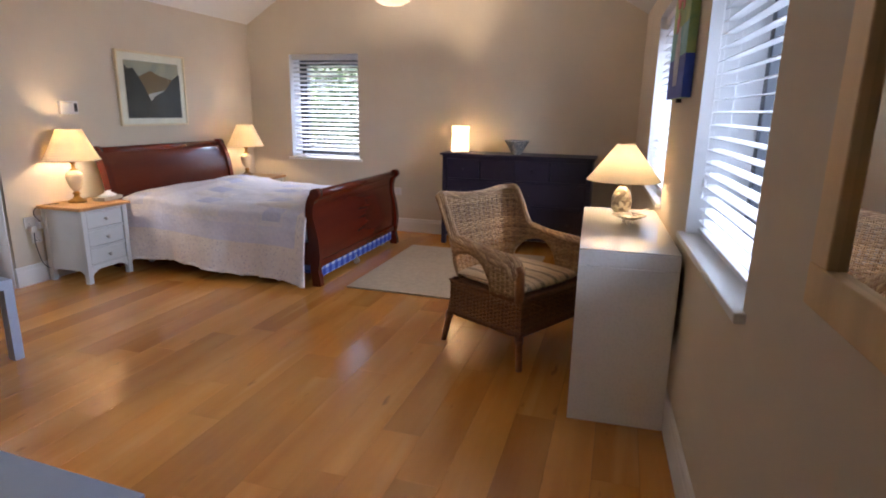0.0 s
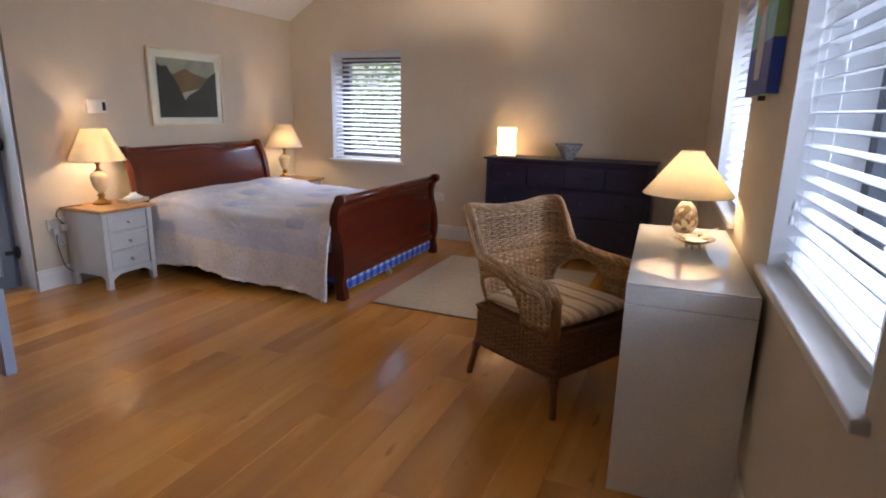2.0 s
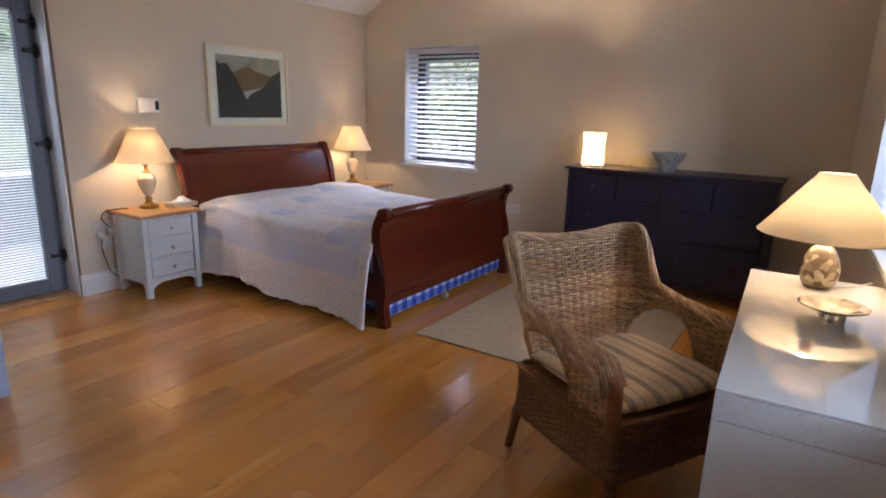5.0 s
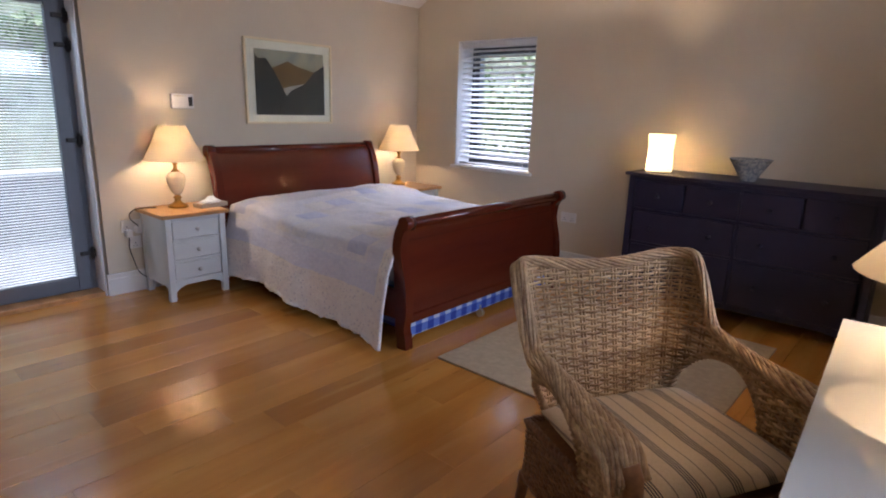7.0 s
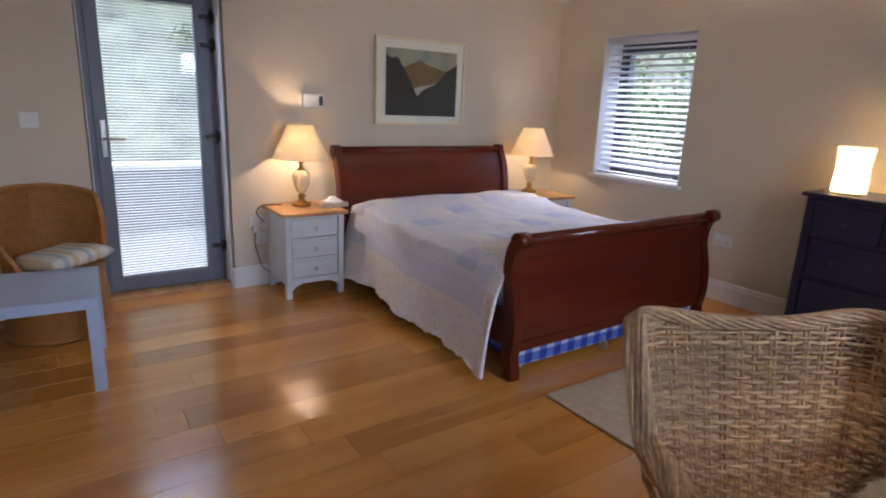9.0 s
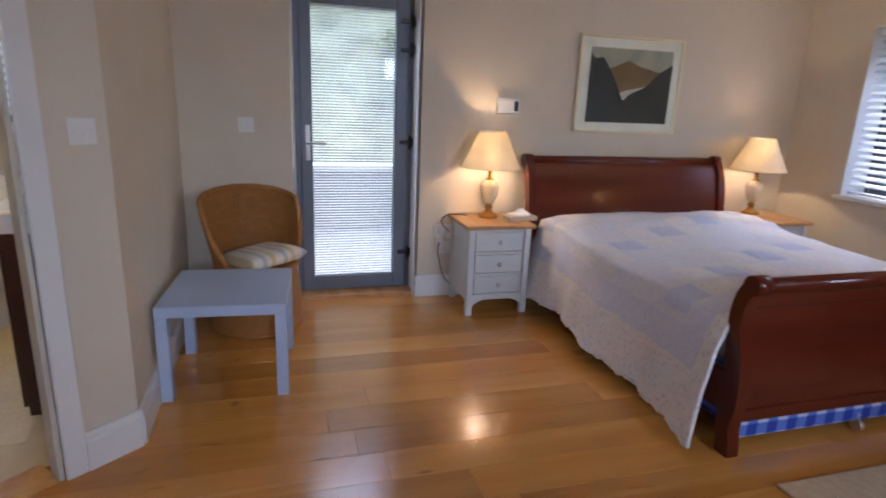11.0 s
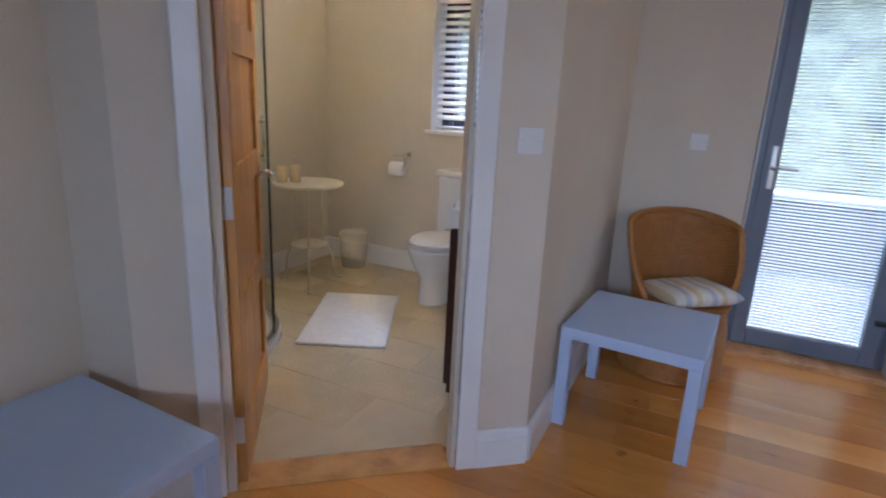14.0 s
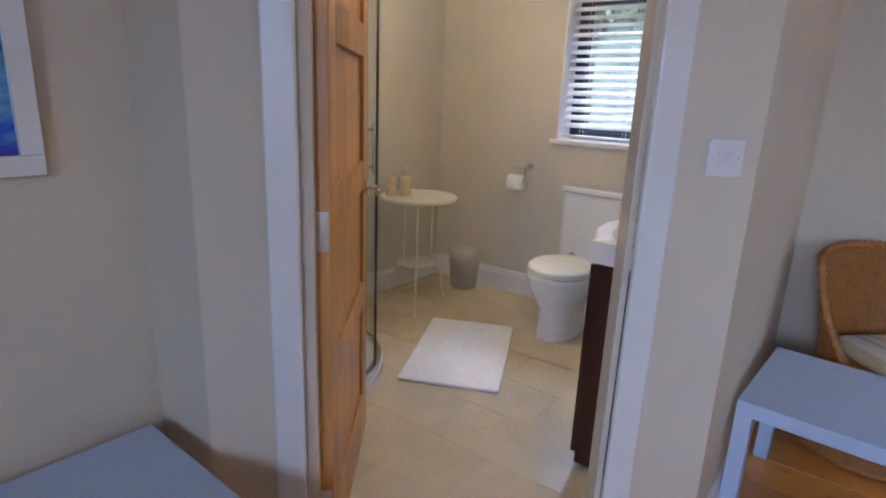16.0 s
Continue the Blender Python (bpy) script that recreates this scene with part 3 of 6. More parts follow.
def window(name, m, y0, y1, z0, z1, thick, label, tilt, sill=0.03, handle=False, bx=0.07, frame_mat="dark_frame", cross=False, tassel=0.0):
    """A window in a wall whose room face is x=0 and whose body lies towards +x."""
    w = thing(name, m, label, "window", "", "structure")
    lin = bmesh.new()
    t = 0.006
    box(lin, 0.001, thick - 0.1, y0, y0 + t, z0, z1)
    box(lin, 0.001, thick - 0.1, y1 - t, y1, z0, z1)
    box(lin, 0.001, thick - 0.1, y0 + t, y1 - t, z1 - t, z1)
    part("reveal", lin, M["reveal"], w)
    part("window_sill", cube(-sill, thick - 0.1, y0 - 0.035 if sill > 0.01 else y0, y1 + 0.035 if sill > 0.01 else y1, z0 - 0.024, z0 + 0.004, 0.005), M["trim"], w, "white painted sill board")
    fx0, fx1 = thick - 0.13, thick - 0.06
    part("window_frame", frame_ring(bmesh.new(), y0 + t, y1 - t, z0, z1 - t, 0.055, fx0, fx1), M[frame_mat], w, "dark grey frame")
    sash = frame_ring(bmesh.new(), y0 + 0.062, y1 - 0.062, z0 + 0.057, z1 - 0.062, 0.045, fx0 - 0.012, fx1 - 0.01)
    if cross:
        box(sash, fx0 - 0.012, fx1 - 0.01, (y0 + y1) / 2 - 0.03, (y0 + y1) / 2 + 0.03, z0 + 0.1, z1 - 0.1, 0.003)
    part("sash", sash, M[frame_mat], w)
    pane = part("pane", cube(fx0 + 0.02, fx0 + 0.024, y0 + 0.107, y1 - 0.107, z0 + 0.102, z1 - 0.107), M["glass"], w)
    pane.visible_shadow = False
    if handle:
        hb = bmesh.new()
        box(hb, fx0 - 0.022, fx0 - 0.012, handle - 0.014, handle + 0.014, z0 + 0.5, z0 + 0.56, 0.003)
        box(hb, fx0 - 0.045, fx0 - 0.022, handle - 0.008, handle + 0.008, z0 + 0.52, z0 + 0.54, 0.003)
        box(hb, fx0 - 0.05, fx0 - 0.036, handle - 0.008, handle + 0.008, z0 + 0.44, z0 + 0.54, 0.003)
        part("window_handle", hb, M["steel"], w, "brushed metal handle")
    b = thing("venetian_blind", m, "white venetian blind with its slats half open", "blind")
    blind(b, y0 + 0.012, y1 - 0.012, z0 + 0.008, z1 - 0.01, bx, tilt, tassel=tassel)
    return w


TO_N = pose(0, BY, 0, 0, 0, 90)     # local x points north, local y points west
TO_W = pose(LX, 0, 0, 0, 0, 180)    # local x points west, local y points south
window("window_1", TO_N, 2.85, 3.72, 0.79, 1.95, 0.35, "window with dark grey frame and white sill", -26, handle=2.97)
window("window_2", RW, -0.43, 0.60, 0.865, 2.05, 0.35, "tall window with dark grey frame, white sill and reveal", -7, cross=True, handle=-0.05, tassel=0.50)
window("window_3", RW, 1.55, 2.70, 0.85, 2.05, 0.35, "tall window with dark grey frame, white sill and reveal", -7, cross=True)
window("window_4", pose(BX, 0, 0, 0, 0, 180), -0.66, -0.12, 1.08, 2.0, 0.3, "small shower room window with white sill", -34, handle=-0.24)

# the glazed outside door
dr = thing("door_1", pose(LX, 0, 0, 0, 0, 180), "closed grey glazed outside door with integral blind", "door", "", "structure")
lin = bmesh.new()
box(lin, 0.001, 0.26, -2.206, -2.2, 0.0, 2.03)
box(lin, 0.001, 0.26, -2.99, -2.984, 0.0, 2.03)
box(lin, 0.001, 0.26, -2.984, -2.206, 2.024, 2.03)
part("reveal", lin, M["reveal"], dr)
part("door_frame", frame_ring(bmesh.new(), -2.984, -2.206, 0.0, 2.024, 0.045, 0.16, 0.23), M["grey_upvc"], dr)
leaf_bm = bmesh.new()
box(leaf_bm, 0.145, 0.205, -2.945, -2.865, 0.035, 1.985, 0.006)
box(leaf_bm, 0.145, 0.205, -2.32, -2.245, 0.035, 1.985, 0.006)
box(leaf_bm, 0.145, 0.205, -2.865, -2.32, 0.035, 0.13, 0.006)
box(leaf_bm, 0.145, 0.205, -2.865, -2.32, 1.90, 1.985, 0.006)
leaf = part("door_leaf", leaf_bm, M["grey_upvc"], dr)
for gx in (0.158, 0.192):
    g = part("pane", cube(gx, gx + 0.004, -2.87, -2.315, 0.125, 1.905), M["glass"], dr)
    g.visible_shadow = False
part("blind_rail", cube(0.164, 0.188, -2.864, -2.321, 1.885, 1.905), M["slat"], dr)
sbm = bmesh.new()
prism(sbm, [(-0.0075, 0.0), (0, 0.0014), (0.0075, 0.0), (0.0075, -0.0006), (0, 0.0008), (-0.0075, -0.0006)], 0.535)
sme = mesh_of("blind_slat", sbm, M["slat"])
zz = 1.876
while zz > 0.135:
    share("blind_slat", sme, dr, (0.177, -2.86, zz), (0, radians(-24), 0))
    zz -= 0.0185
hb = bmesh.new()
box(hb, 0.137, 0.146, -2.305, -2.275, 0.93, 1.16, 0.004)
tube(hb, [(0.137, -2.29, 1.045), (0.095, -2.29, 1.045)], 0.009, 10)
tube(hb, [(0.097, -2.283, 1.045), (0.092, -2.33, 1.047), (0.095, -2.405, 1.045)], 0.0085, 10)
part("door_handle", hb, M["steel"], leaf, "brushed lever handle on a long plate")
for hz in (0.29, 1.06, 1.655, 1.83):
    h = bmesh.new()
    box(h, 0.118, 0.148, -2.985, -2.955, hz - 0.03, hz + 0.03, 0.005)
    box(h, 0.125, 0.150, -2.96, -2.895, hz - 0.014, hz + 0.014, 0.004)
    tube(h, [(0.122, -2.965, hz - 0.045), (0.122, -2.965, hz + 0.045)], 0.011, 10)
    part("hinge", h, M["black"], leaf, "black hinge")
part("threshold", cube(0.02, 0.26, -2.984, -2.206, -0.005, 0.028, 0.004), M["oak_top"], dr)

# doorway to the shower room: lining, architraves, threshold, open door
DOORWAY = Matrix.Translation(D0) @ Matrix.Rotation(math.atan2(DD.y, DD.x), 4, "Z")   # x along the wall, y towards the room
fr = thing("door_frame", DOORWAY, "white painted door lining and architraves", "door frame", "", "structure")
part("architrave", cube(0.20, 0.275, 0.0, 0.02, 0.0, 2.10, 0.006), M["trim"], fr)
part("architrave", cube(1.075, 1.15, 0.0, 0.02, 0.0, 2.10, 0.006), M["trim"], fr)
part("architrave", cube(0.275, 1.075, 0.0, 0.02, 2.03, 2.10, 0.006), M["trim"], fr)
part("jamb", cube(0.275, 0.293, -0.066, 0.0, 0.0, 2.03, 0.003), M["bath_wall"], fr)
part("jamb", cube(1.057, 1.075, -0.066, 0.0, 0.0, 2.03, 0.003), M["trim"], fr)
part("head", cube(0.293, 1.057, -0.066, 0.0, 2.01, 2.03, 0.003), M["trim"], fr)
part("threshold_strip", prism(bmesh.new(), [(-0.15, 0.0), (-0.15, 0.006), (-0.13, 0.014), (-0.02, 0.014), (-0.0, 0.004), (0.0, 0.0)], 0.76, Matrix.Translation((0.295, 0, 0)) @ Matrix(((0, 1, 0, 0), (1, 0, 0, 0), (0, 0, 1, 0), (0, 0, 0, 1)))), M["door_oak"], fr, "oak threshold strip")
HINGE = D0 + DD * 1.01 + Vector((-0.768, -0.64, 0)).normalized() * 0.03
DOORM = Matrix.Translation(HINGE) @ Matrix.Rotation(math.atan2(-0.67, -0.74) - radians(4.5), 4, "Z")
od = thing("door_2", DOORM, "open oak panelled door with a chrome lever handle", "door", "", "structure")
lb = bmesh.new()
DW, DT, DH = 0.74, 0.042, 1.985
box(lb, 0, 0.10, 0, DT, 0.01, DH, 0.003)
box(lb, DW - 0.10, DW, 0, DT, 0.01, DH, 0.003)
rails = [0.01, 0.20, 0.56, 0.66, 1.00, 1.10, 1.44, 1.54, 1.88, DH]
for a, b in zip(rails[::2], rails[1::2]):
    box(lb, 0.10, DW - 0.10, 0, DT, a, b, 0.003)
leaf2 = part("door_leaf", lb, M["door_oak"], od)
for a, b in zip(rails[1::2], rails[2::2]):
    part("panel", cube(0.098, DW - 0.098, 0.013, DT - 0.013, a - 0.002, b + 0.002), M["door_oak"], leaf2)
hb = bmesh.new()
for s, y in ((-1, 0.0), (1, DT)):
    tube(hb, [(DW - 0.055, y, 1.0), (DW - 0.055, y + s * 0.012, 1.0)], 0.026, 20)
    tube(hb, [(DW - 0.055, y, 1.0), (DW - 0.055, y + s * 0.05, 1.0)], 0.009, 10)
    tube(hb, [(DW - 0.050, y + s * 0.05, 1.0), (DW - 0.10, y + s * 0.055, 1.0), (DW - 0.165, y + s * 0.052, 1.0)], 0.009, 10)
part("door_handle", hb, M["chrome"], leaf2, "chrome lever handle")
for hz in (0.22, 1.0, 1.72):
    h = bmesh.new()
    tube(h, [(-0.006, DT + 0.004, hz - 0.05), (-0.006, DT + 0.004, hz + 0.05)], 0.007, 8)
    box(h, -0.0035, 0.0, 0.004, DT, hz - 0.05, hz + 0.05, 0.001)
    part("hinge", h, M["steel"], leaf2, "steel butt hinge")

# ---- sleigh bed ----
bed = thing("sleigh_bed", pose(0, 0, 0), "mahogany sleigh bed with scrolled head and foot boards", "bed")


def sleigh(pts, half):
    """The outline of a curved board from its middle line (x, z) and half thicknesses."""
    le, ri = [], []
    for i, (x, z) in enumerate(pts):
        x0, z0 = pts[max(0, i - 1)]
        x1, z1 = pts[min(len(pts) - 1, i + 1)]
        d = Vector((x1 - x0, z1 - z0)).normalized()
        le.append((x - d.y * half[i], z + d.x * half[i]))
        ri.append((x + d.y * half[i], z - d.x * half[i]))
    return le + ri[::-1]


def smooth_line(keys, n):
    """Points along a smooth line through keys (t, x, z)."""
    out = []
    for i in range(n + 1):
        t = i / n * (len(keys) - 1)
        k = min(int(t), len(keys) - 2)
        f = t - k
        p0, p1, p2, p3 = (keys[max(0, min(len(keys) - 1, k + j))] for j in (-1, 0, 1, 2))
        out.append(tuple(0.5 * (2 * p1[c] + (p2[c] - p0[c]) * f + (2 * p0[c] - 5 * p1[c] + 4 * p2[c] - p3[c]) * f * f + (3 * p1[c] - p0[c] - 3 * p2[c] + p3[c]) * f ** 3) for c in range(2)))
    return out


# foot board: S-shaped, rolling outwards at the top
FB = smooth_line([(-2.192, 0.155), (-2.187, 0.25), (-2.20, 0.42), (-2.225, 0.56), (-2.215, 0.66), (-2.185, 0.72)], 28)
FY0, FY1 = 3.80, 5.46
part("foot_panel", prism(bmesh.new(), sleigh(FB, [0.017] * 29), FY1 - FY0 - 0.11, Matrix.Translation((0, FY0 + 0.055, 0))), M["mahogany"], bed)
inner = [p for p in FB if 0.25 < p[1] < 0.63]
part("raised_panel", prism(bmesh.new(), sleigh([(x + 0.016, z) for x, z in inner], [0.006] * len(inner)), FY1 - FY0 - 0.116, Matrix.Translation((0, FY0 + 0.058, 0))), M["mahogany"], bed)
bm = bmesh.new()
tube(bm, [(-2.175, FY0 + 0.05, 0.725), (-2.175, FY1 - 0.05, 0.725)], 0.03, 20)
part("top_roll", bm, M["mahogany"], bed)
part("bottom_rail", cube(-2.225, -2.16, FY0 + 0.05, FY1 - 0.05, 0.142, 0.20, 0.01), M["mahogany"], bed)
FP = smooth_line([(-2.175, 0.0), (-2.18, 0.06), (-2.192, 0.12), (-2.185, 0.25), (-2.20, 0.42), (-2.222, 0.56), (-2.21, 0.66), (-2.175, 0.725)], 30)
FH = [0.036 - 0.004 * (i / 30) + (0.012 if 9 < i < 20 else 0.0) * math.sin((i - 9) / 11 * math.pi) for i in range(31)]
for y in (FY0, FY1 - 0.058):
    bm = prism(bmesh.new(), sleigh(FP, FH), 0.058, Matrix.Translation((0, y, 0)))
    tube(bm, [(-2.17, y - 0.004, 0.728), (-2.17, y + 0.062, 0.728)], 0.04, 24)
    part("foot_post", bm, M["mahogany_v"], bed)
# head board: leans back and rolls over at the top
HY0, HY1 = 3.72, 5.32
HB = smooth_line([(-4.05, 0.20), (-4.05, 0.45), (-4.06, 0.65), (-4.09, 0.82), (-4.135, 0.93), (-4.175, 0.965)], 26)
part("head_panel", prism(bmesh.new(), sleigh(HB, [0.018] * 27), HY1 - HY0 - 0.1, Matrix.Translation((0, HY0 + 0.05, 0))), M["mahogany"], bed)
bm = bmesh.new()
tube(bm, [(-4.165, HY0 + 0.04, 0.972), (-4.165, HY1 - 0.04, 0.972)], 0.034, 20)
part("top_roll", bm, M["mahogany"], bed)
HP = smooth_line([(-4.06, 0.0), (-4.05, 0.2), (-4.045, 0.45), (-4.055, 0.65), (-4.085, 0.82), (-4.13, 0.93), (-4.17, 0.97)], 28)
for y in (HY0, HY1 - 0.055):
    bm = prism(bmesh.new(), sleigh(HP, [0.036] * 29), 0.055, Matrix.Translation((0, y, 0)))
    tube(bm, [(-4.162, y - 0.004, 0.974), (-4.162, y + 0.059, 0.974)], 0.044, 24)
    part("head_post", bm, M["mahogany_v"], bed)
for y in (3.82, 5.38):
    part("side_rail", cube(-4.05, -2.2, y, y + 0.03, 0.16, 0.34, 0.006), M["mahogany"], bed)

base = thing("bed_base", pose(0, 0, 0), "divan base covered in blue gingham under the mattress", "bed base")
part("base_box", cube(-4.03, -2.235, 3.87, 5.37, 0.075, 0.33, 0.02), M["gingham"], base)
part("drawer_front", cube(-2.235, -2.195, 3.87, 5.40, 0.042, 0.141, 0.012), M["gingham"], base)
for cx, cy in ((-2.19, 4.55), (-2.26, 5.28), (-3.9, 3.95), (-3.9, 5.28), (-2.26, 3.95)):
    bm = bmesh.new()
    tube(bm, [(cx, cy - 0.012, 0.027), (cx, cy + 0.012, 0.027)], 0.027, 14)
    tube(bm, [(cx, cy, 0.03), (cx, cy, 0.08)], 0.006, 8)
    part("castor", bm, M["steel"], base, "small metal castor")
solid("mattress", cube(-4.02, -2.25, 3.88, 5.36, 0.335, 0.53, 0.05), M["quilt_white"], "white mattress under the quilt", "mattress")


# ---- quilt ----
QW, QDROP = 1.65, 0.50
QT = QW + 2 * QDROP


def quilt_at(fx, s, hem=0.0):
    """A place on the quilt: fx along the bed from head to foot, s across it from hem to hem."""
    x = -4.0 + 1.755 * fx
    top = 0.585 + 0.045 * math.exp(-((fx - 0.12) / 0.13) ** 2) + 0.012 * math.exp(-((fx - 0.2) / 0.025) ** 2) - 0.02 * fx
    wob = noise.noise((x * 2.2, s * 2.2, 3.1)) * 0.018 + noise.noise((x * 8, s * 8, 9.0)) * 0.007
    xo = x
    if s < QDROP:
        d = (QDROP - s) / QDROP
        bulge = 0.06 * math.sin(min(1.0, d * 1.25) * math.pi * 0.5) + 0.05 * d * d
        y = 3.80 - bulge + 0.024 * math.sin(x * 9 + 1.3) * d + 0.012 * math.sin(x * 23) * d + wob * 0.9
        low = 0.075 + 0.045 * (1 - fx) + 0.02 * math.sin(x * 5.0) - 0.055 * max(0, (fx - 0.86) / 0.14)
        z = top - 0.02 - (top - low) * d ** 1.12 + hem
        if fx > 0.86:
            k = (fx - 0.86) / 0.14
            xo += 0.045 * k * d
            y -= 0.02 * k * min(1, d * 4)
    elif s > QDROP + QW:
        d = (s - QDROP - QW) / QDROP
        y = 5.44 + 0.05 * d + 0.06 * d * d + 0.02 * math.sin(x * 8 + 0.3) * d
        z = top - 0.02 - (top - 0.10) * d + hem
    else:
        u = (s - QDROP) / QW
        y = 3.80 + 1.64 * u
        edge = min(u, 1 - u) / 0.09
        z = top - 0.02 + (0.02 + 0.025 * math.sin(math.pi * u)) * min(1.0, edge) ** 0.5 + wob * min(1.0, edge)
    return Vector((xo, y, z))


def quilt_normal(fx, s):
    a = quilt_at(min(1, fx + 0.004), s) - quilt_at(max(0, fx - 0.004), s)
    b = quilt_at(fx, min(QT, s + 0.006)) - quilt_at(fx, max(0, s - 0.006))
    n = a.cross(b)
    n.normalize()
    return n


def quilt():
    t = thing("quilt", pose(0, 0, 0), "pale lilac patchwork quilt with scalloped floral border on the bed", "quilt")
    nu, nv = 132, 150
    bm = bmesh.new()
    grid = []
    for i in range(nu + 1):
        row = []
        for j in range(nv + 1):
            hem = 0.026 * abs(math.sin((-4.0 + 1.755 * i / nu) * 18.0)) if j in (0, nv) else 0.0
            row.append(bm.verts.new(quilt_at(i / nu, QT * j / nv, hem)))
        grid.append(row)
    for i in range(nu):
        for j in range(nv):
            f = bm.faces.new((grid[i][j], grid[i + 1][j], grid[i + 1][j + 1], grid[i][j + 1]))
            f.smooth = True
            s = QT * (j + 0.5) / nv
            inset = min(s, QT - s)
            f.material_index = 1 if inset < 0.25 or (i + 0.5) / nu > 0.955 else (2 if inset < 0.385 or (i + 0.5) / nu > 0.885 else 0)
    ob = part("cover", bm, [M["quilt_base"], M["quilt_floral"], M["quilt_band"]], t, "lilac cover with a white floral border")
    md = ob.modifiers.new("thickness", "SOLIDIFY")
    md.thickness, md.offset = 0.012, -1
    # padded patches
    rnd = random.Random(8)
    s0, s1, nc = 0.42, QT - 0.42, 9
    nx = 8
    for cx in range(nx):
        for cy in range(nc):
            kind = (1, 0, 2, 0, 0, 2, 0)[(cx * 3 + cy * 5) % 7]
            if kind == 0:
                continue
            f0, f1 = 0.03 + 0.85 * (cx + 0.06) / nx, 0.03 + 0.85 * (cx + 0.94) / nx
            a0, a1 = s0 + (s1 - s0) * (cy + 0.06) / nc, s0 + (s1 - s0) * (cy + 0.94) / nc
            bm = bmesh.new()
            n = 9
            g = []
            for i in range(n + 1):
                row = []
                for j in range(n + 1):
                    u, v = i / n, j / n
                    fx, s = f0 + (f1 - f0) * u, a0 + (a1 - a0) * v
                    puff = 0.002 + 0.007 * (math.sin(math.pi * u) * math.sin(math.pi * v)) ** 0.5
                    nn = quilt_normal(fx, s)
                    row.append(bm.verts.new(quilt_at(fx, s) + nn * puff))
                g.append(row)
            for i in range(n):
                for j in range(n):
                    bm.faces.new((g[i][j], g[i + 1][j], g[i + 1][j + 1], g[i][j + 1])).smooth = True
            part("patch", bm, M["quilt_blue"] if kind == 1 else M["quilt_white"], t)


quilt()

# ---- rug ----
rb = cube(-1.95, -0.60, 3.86, 5.38, 0.001, 0.014, 0.004)
solid("rug", rb, M["rug"], "plain taupe low-pile rug lying on the oak floor", "rug", m=pose(0, 0, 0))


# ---- bedside cabinets ----
def bedside():
    t = thing("bedside_cabinet", pose(0, 0, 0), "pale grey painted bedside cabinet with an oak top and three drawers", "bedside cabinet", "pair of bedside cabinets")
    # front faces +x; width along y
    part("top", cube(-0.01, 0.425, -0.235, 0.235, 0.575, 0.60, 0.006), M["oak_top"], t, "oiled oak top")
    for yy in (-0.205, 0.187):
        part("side_panel", cube(0.0, 0.385, yy, yy + 0.018, 0.10, 0.575), M["ns_paint"], t)
    part("back_panel", cube(0.0, 0.012, -0.187, 0.187, 0.10, 0.575), M["ns_paint"], t)
    part("bottom_panel", cube(0.012, 0.38, -0.187, 0.187, 0.115, 0.13), M["ns_paint"], t)
    for z0, z1 in ((0.553, 0.575), (0.407, 0.425), (0.265, 0.283), (0.125, 0.143)):
        part("rail", cube(0.38, 0.398, -0.165, 0.165, z0, z1), M["ns_paint"], t)
    for sx in (0.0, 0.36):
        for sy in (-0.21, 0.168):
            part("leg", cube(sx, sx + 0.042, sy, sy + 0.042, 0.0, 0.575, 0.005), M["ns_paint"], t)

    def apron(length):
        n = 24
        pts = [(0, 0.125)]
        for k in range(n + 1):
            u = k / n
            a = min(u, 1 - u)
            z = 0.06 + 0.045 * min(1, (a / 0.22)) ** 0.6 if a < 0.5 else 0.105
            pts.append((u * length, z))
        pts.append((length, 0.125))
        return pts
    for yy in (-0.2, 0.188):
        part("side_apron", prism(bmesh.new(), [(x + 0.042, z) for x, z in apron(0.318)], 0.012, Matrix.Translation((0, yy, 0))), M["ns_paint"], t)
    fa = prism(bmesh.new(), [(x - 0.168, z) for x, z in apron(0.336)], 0.014)
    bmesh.ops.transform(fa, matrix=Matrix(((0, 1, 0, 0.382), (1, 0, 0, 0), (0, 0, 1, 0), (0, 0, 0, 1))), verts=fa.verts[:])
    part("front_apron", fa, M["ns_paint"], t)
    for z0, z1 in ((0.425, 0.553), (0.283, 0.407), (0.143, 0.265)):
        d = part("drawer", cube(0.37, 0.394, -0.162, 0.162, z0 + 0.004, z1 - 0.004, 0.003), M["ns_paint"], t)
        k = bmesh.new()
        lathe(k, [(0.006, 0.0), (0.006, 0.012), (0.014, 0.02), (0.015, 0.026), (0.011, 0.031), (0.0, 0.033)], 16)
        bmesh.ops.transform(k, matrix=Matrix.Translation((0.394, 0, (z0 + z1) / 2)) @ Matrix.Rotation(radians(90), 4, "Y"), verts=k.verts[:])
        part("knob", k, M["steel"], d, "brushed metal knob")
    return t


ns = bedside()
ns.matrix_world = pose(-4.215, 3.445, 0)
ns["label"] = "pale grey painted bedside cabinet beside the glazed door"
n2 = copy_thing(ns, pose(-4.10, 5.585, 0))
n2["label"] = "pale grey painted bedside cabinet in the room's corner"


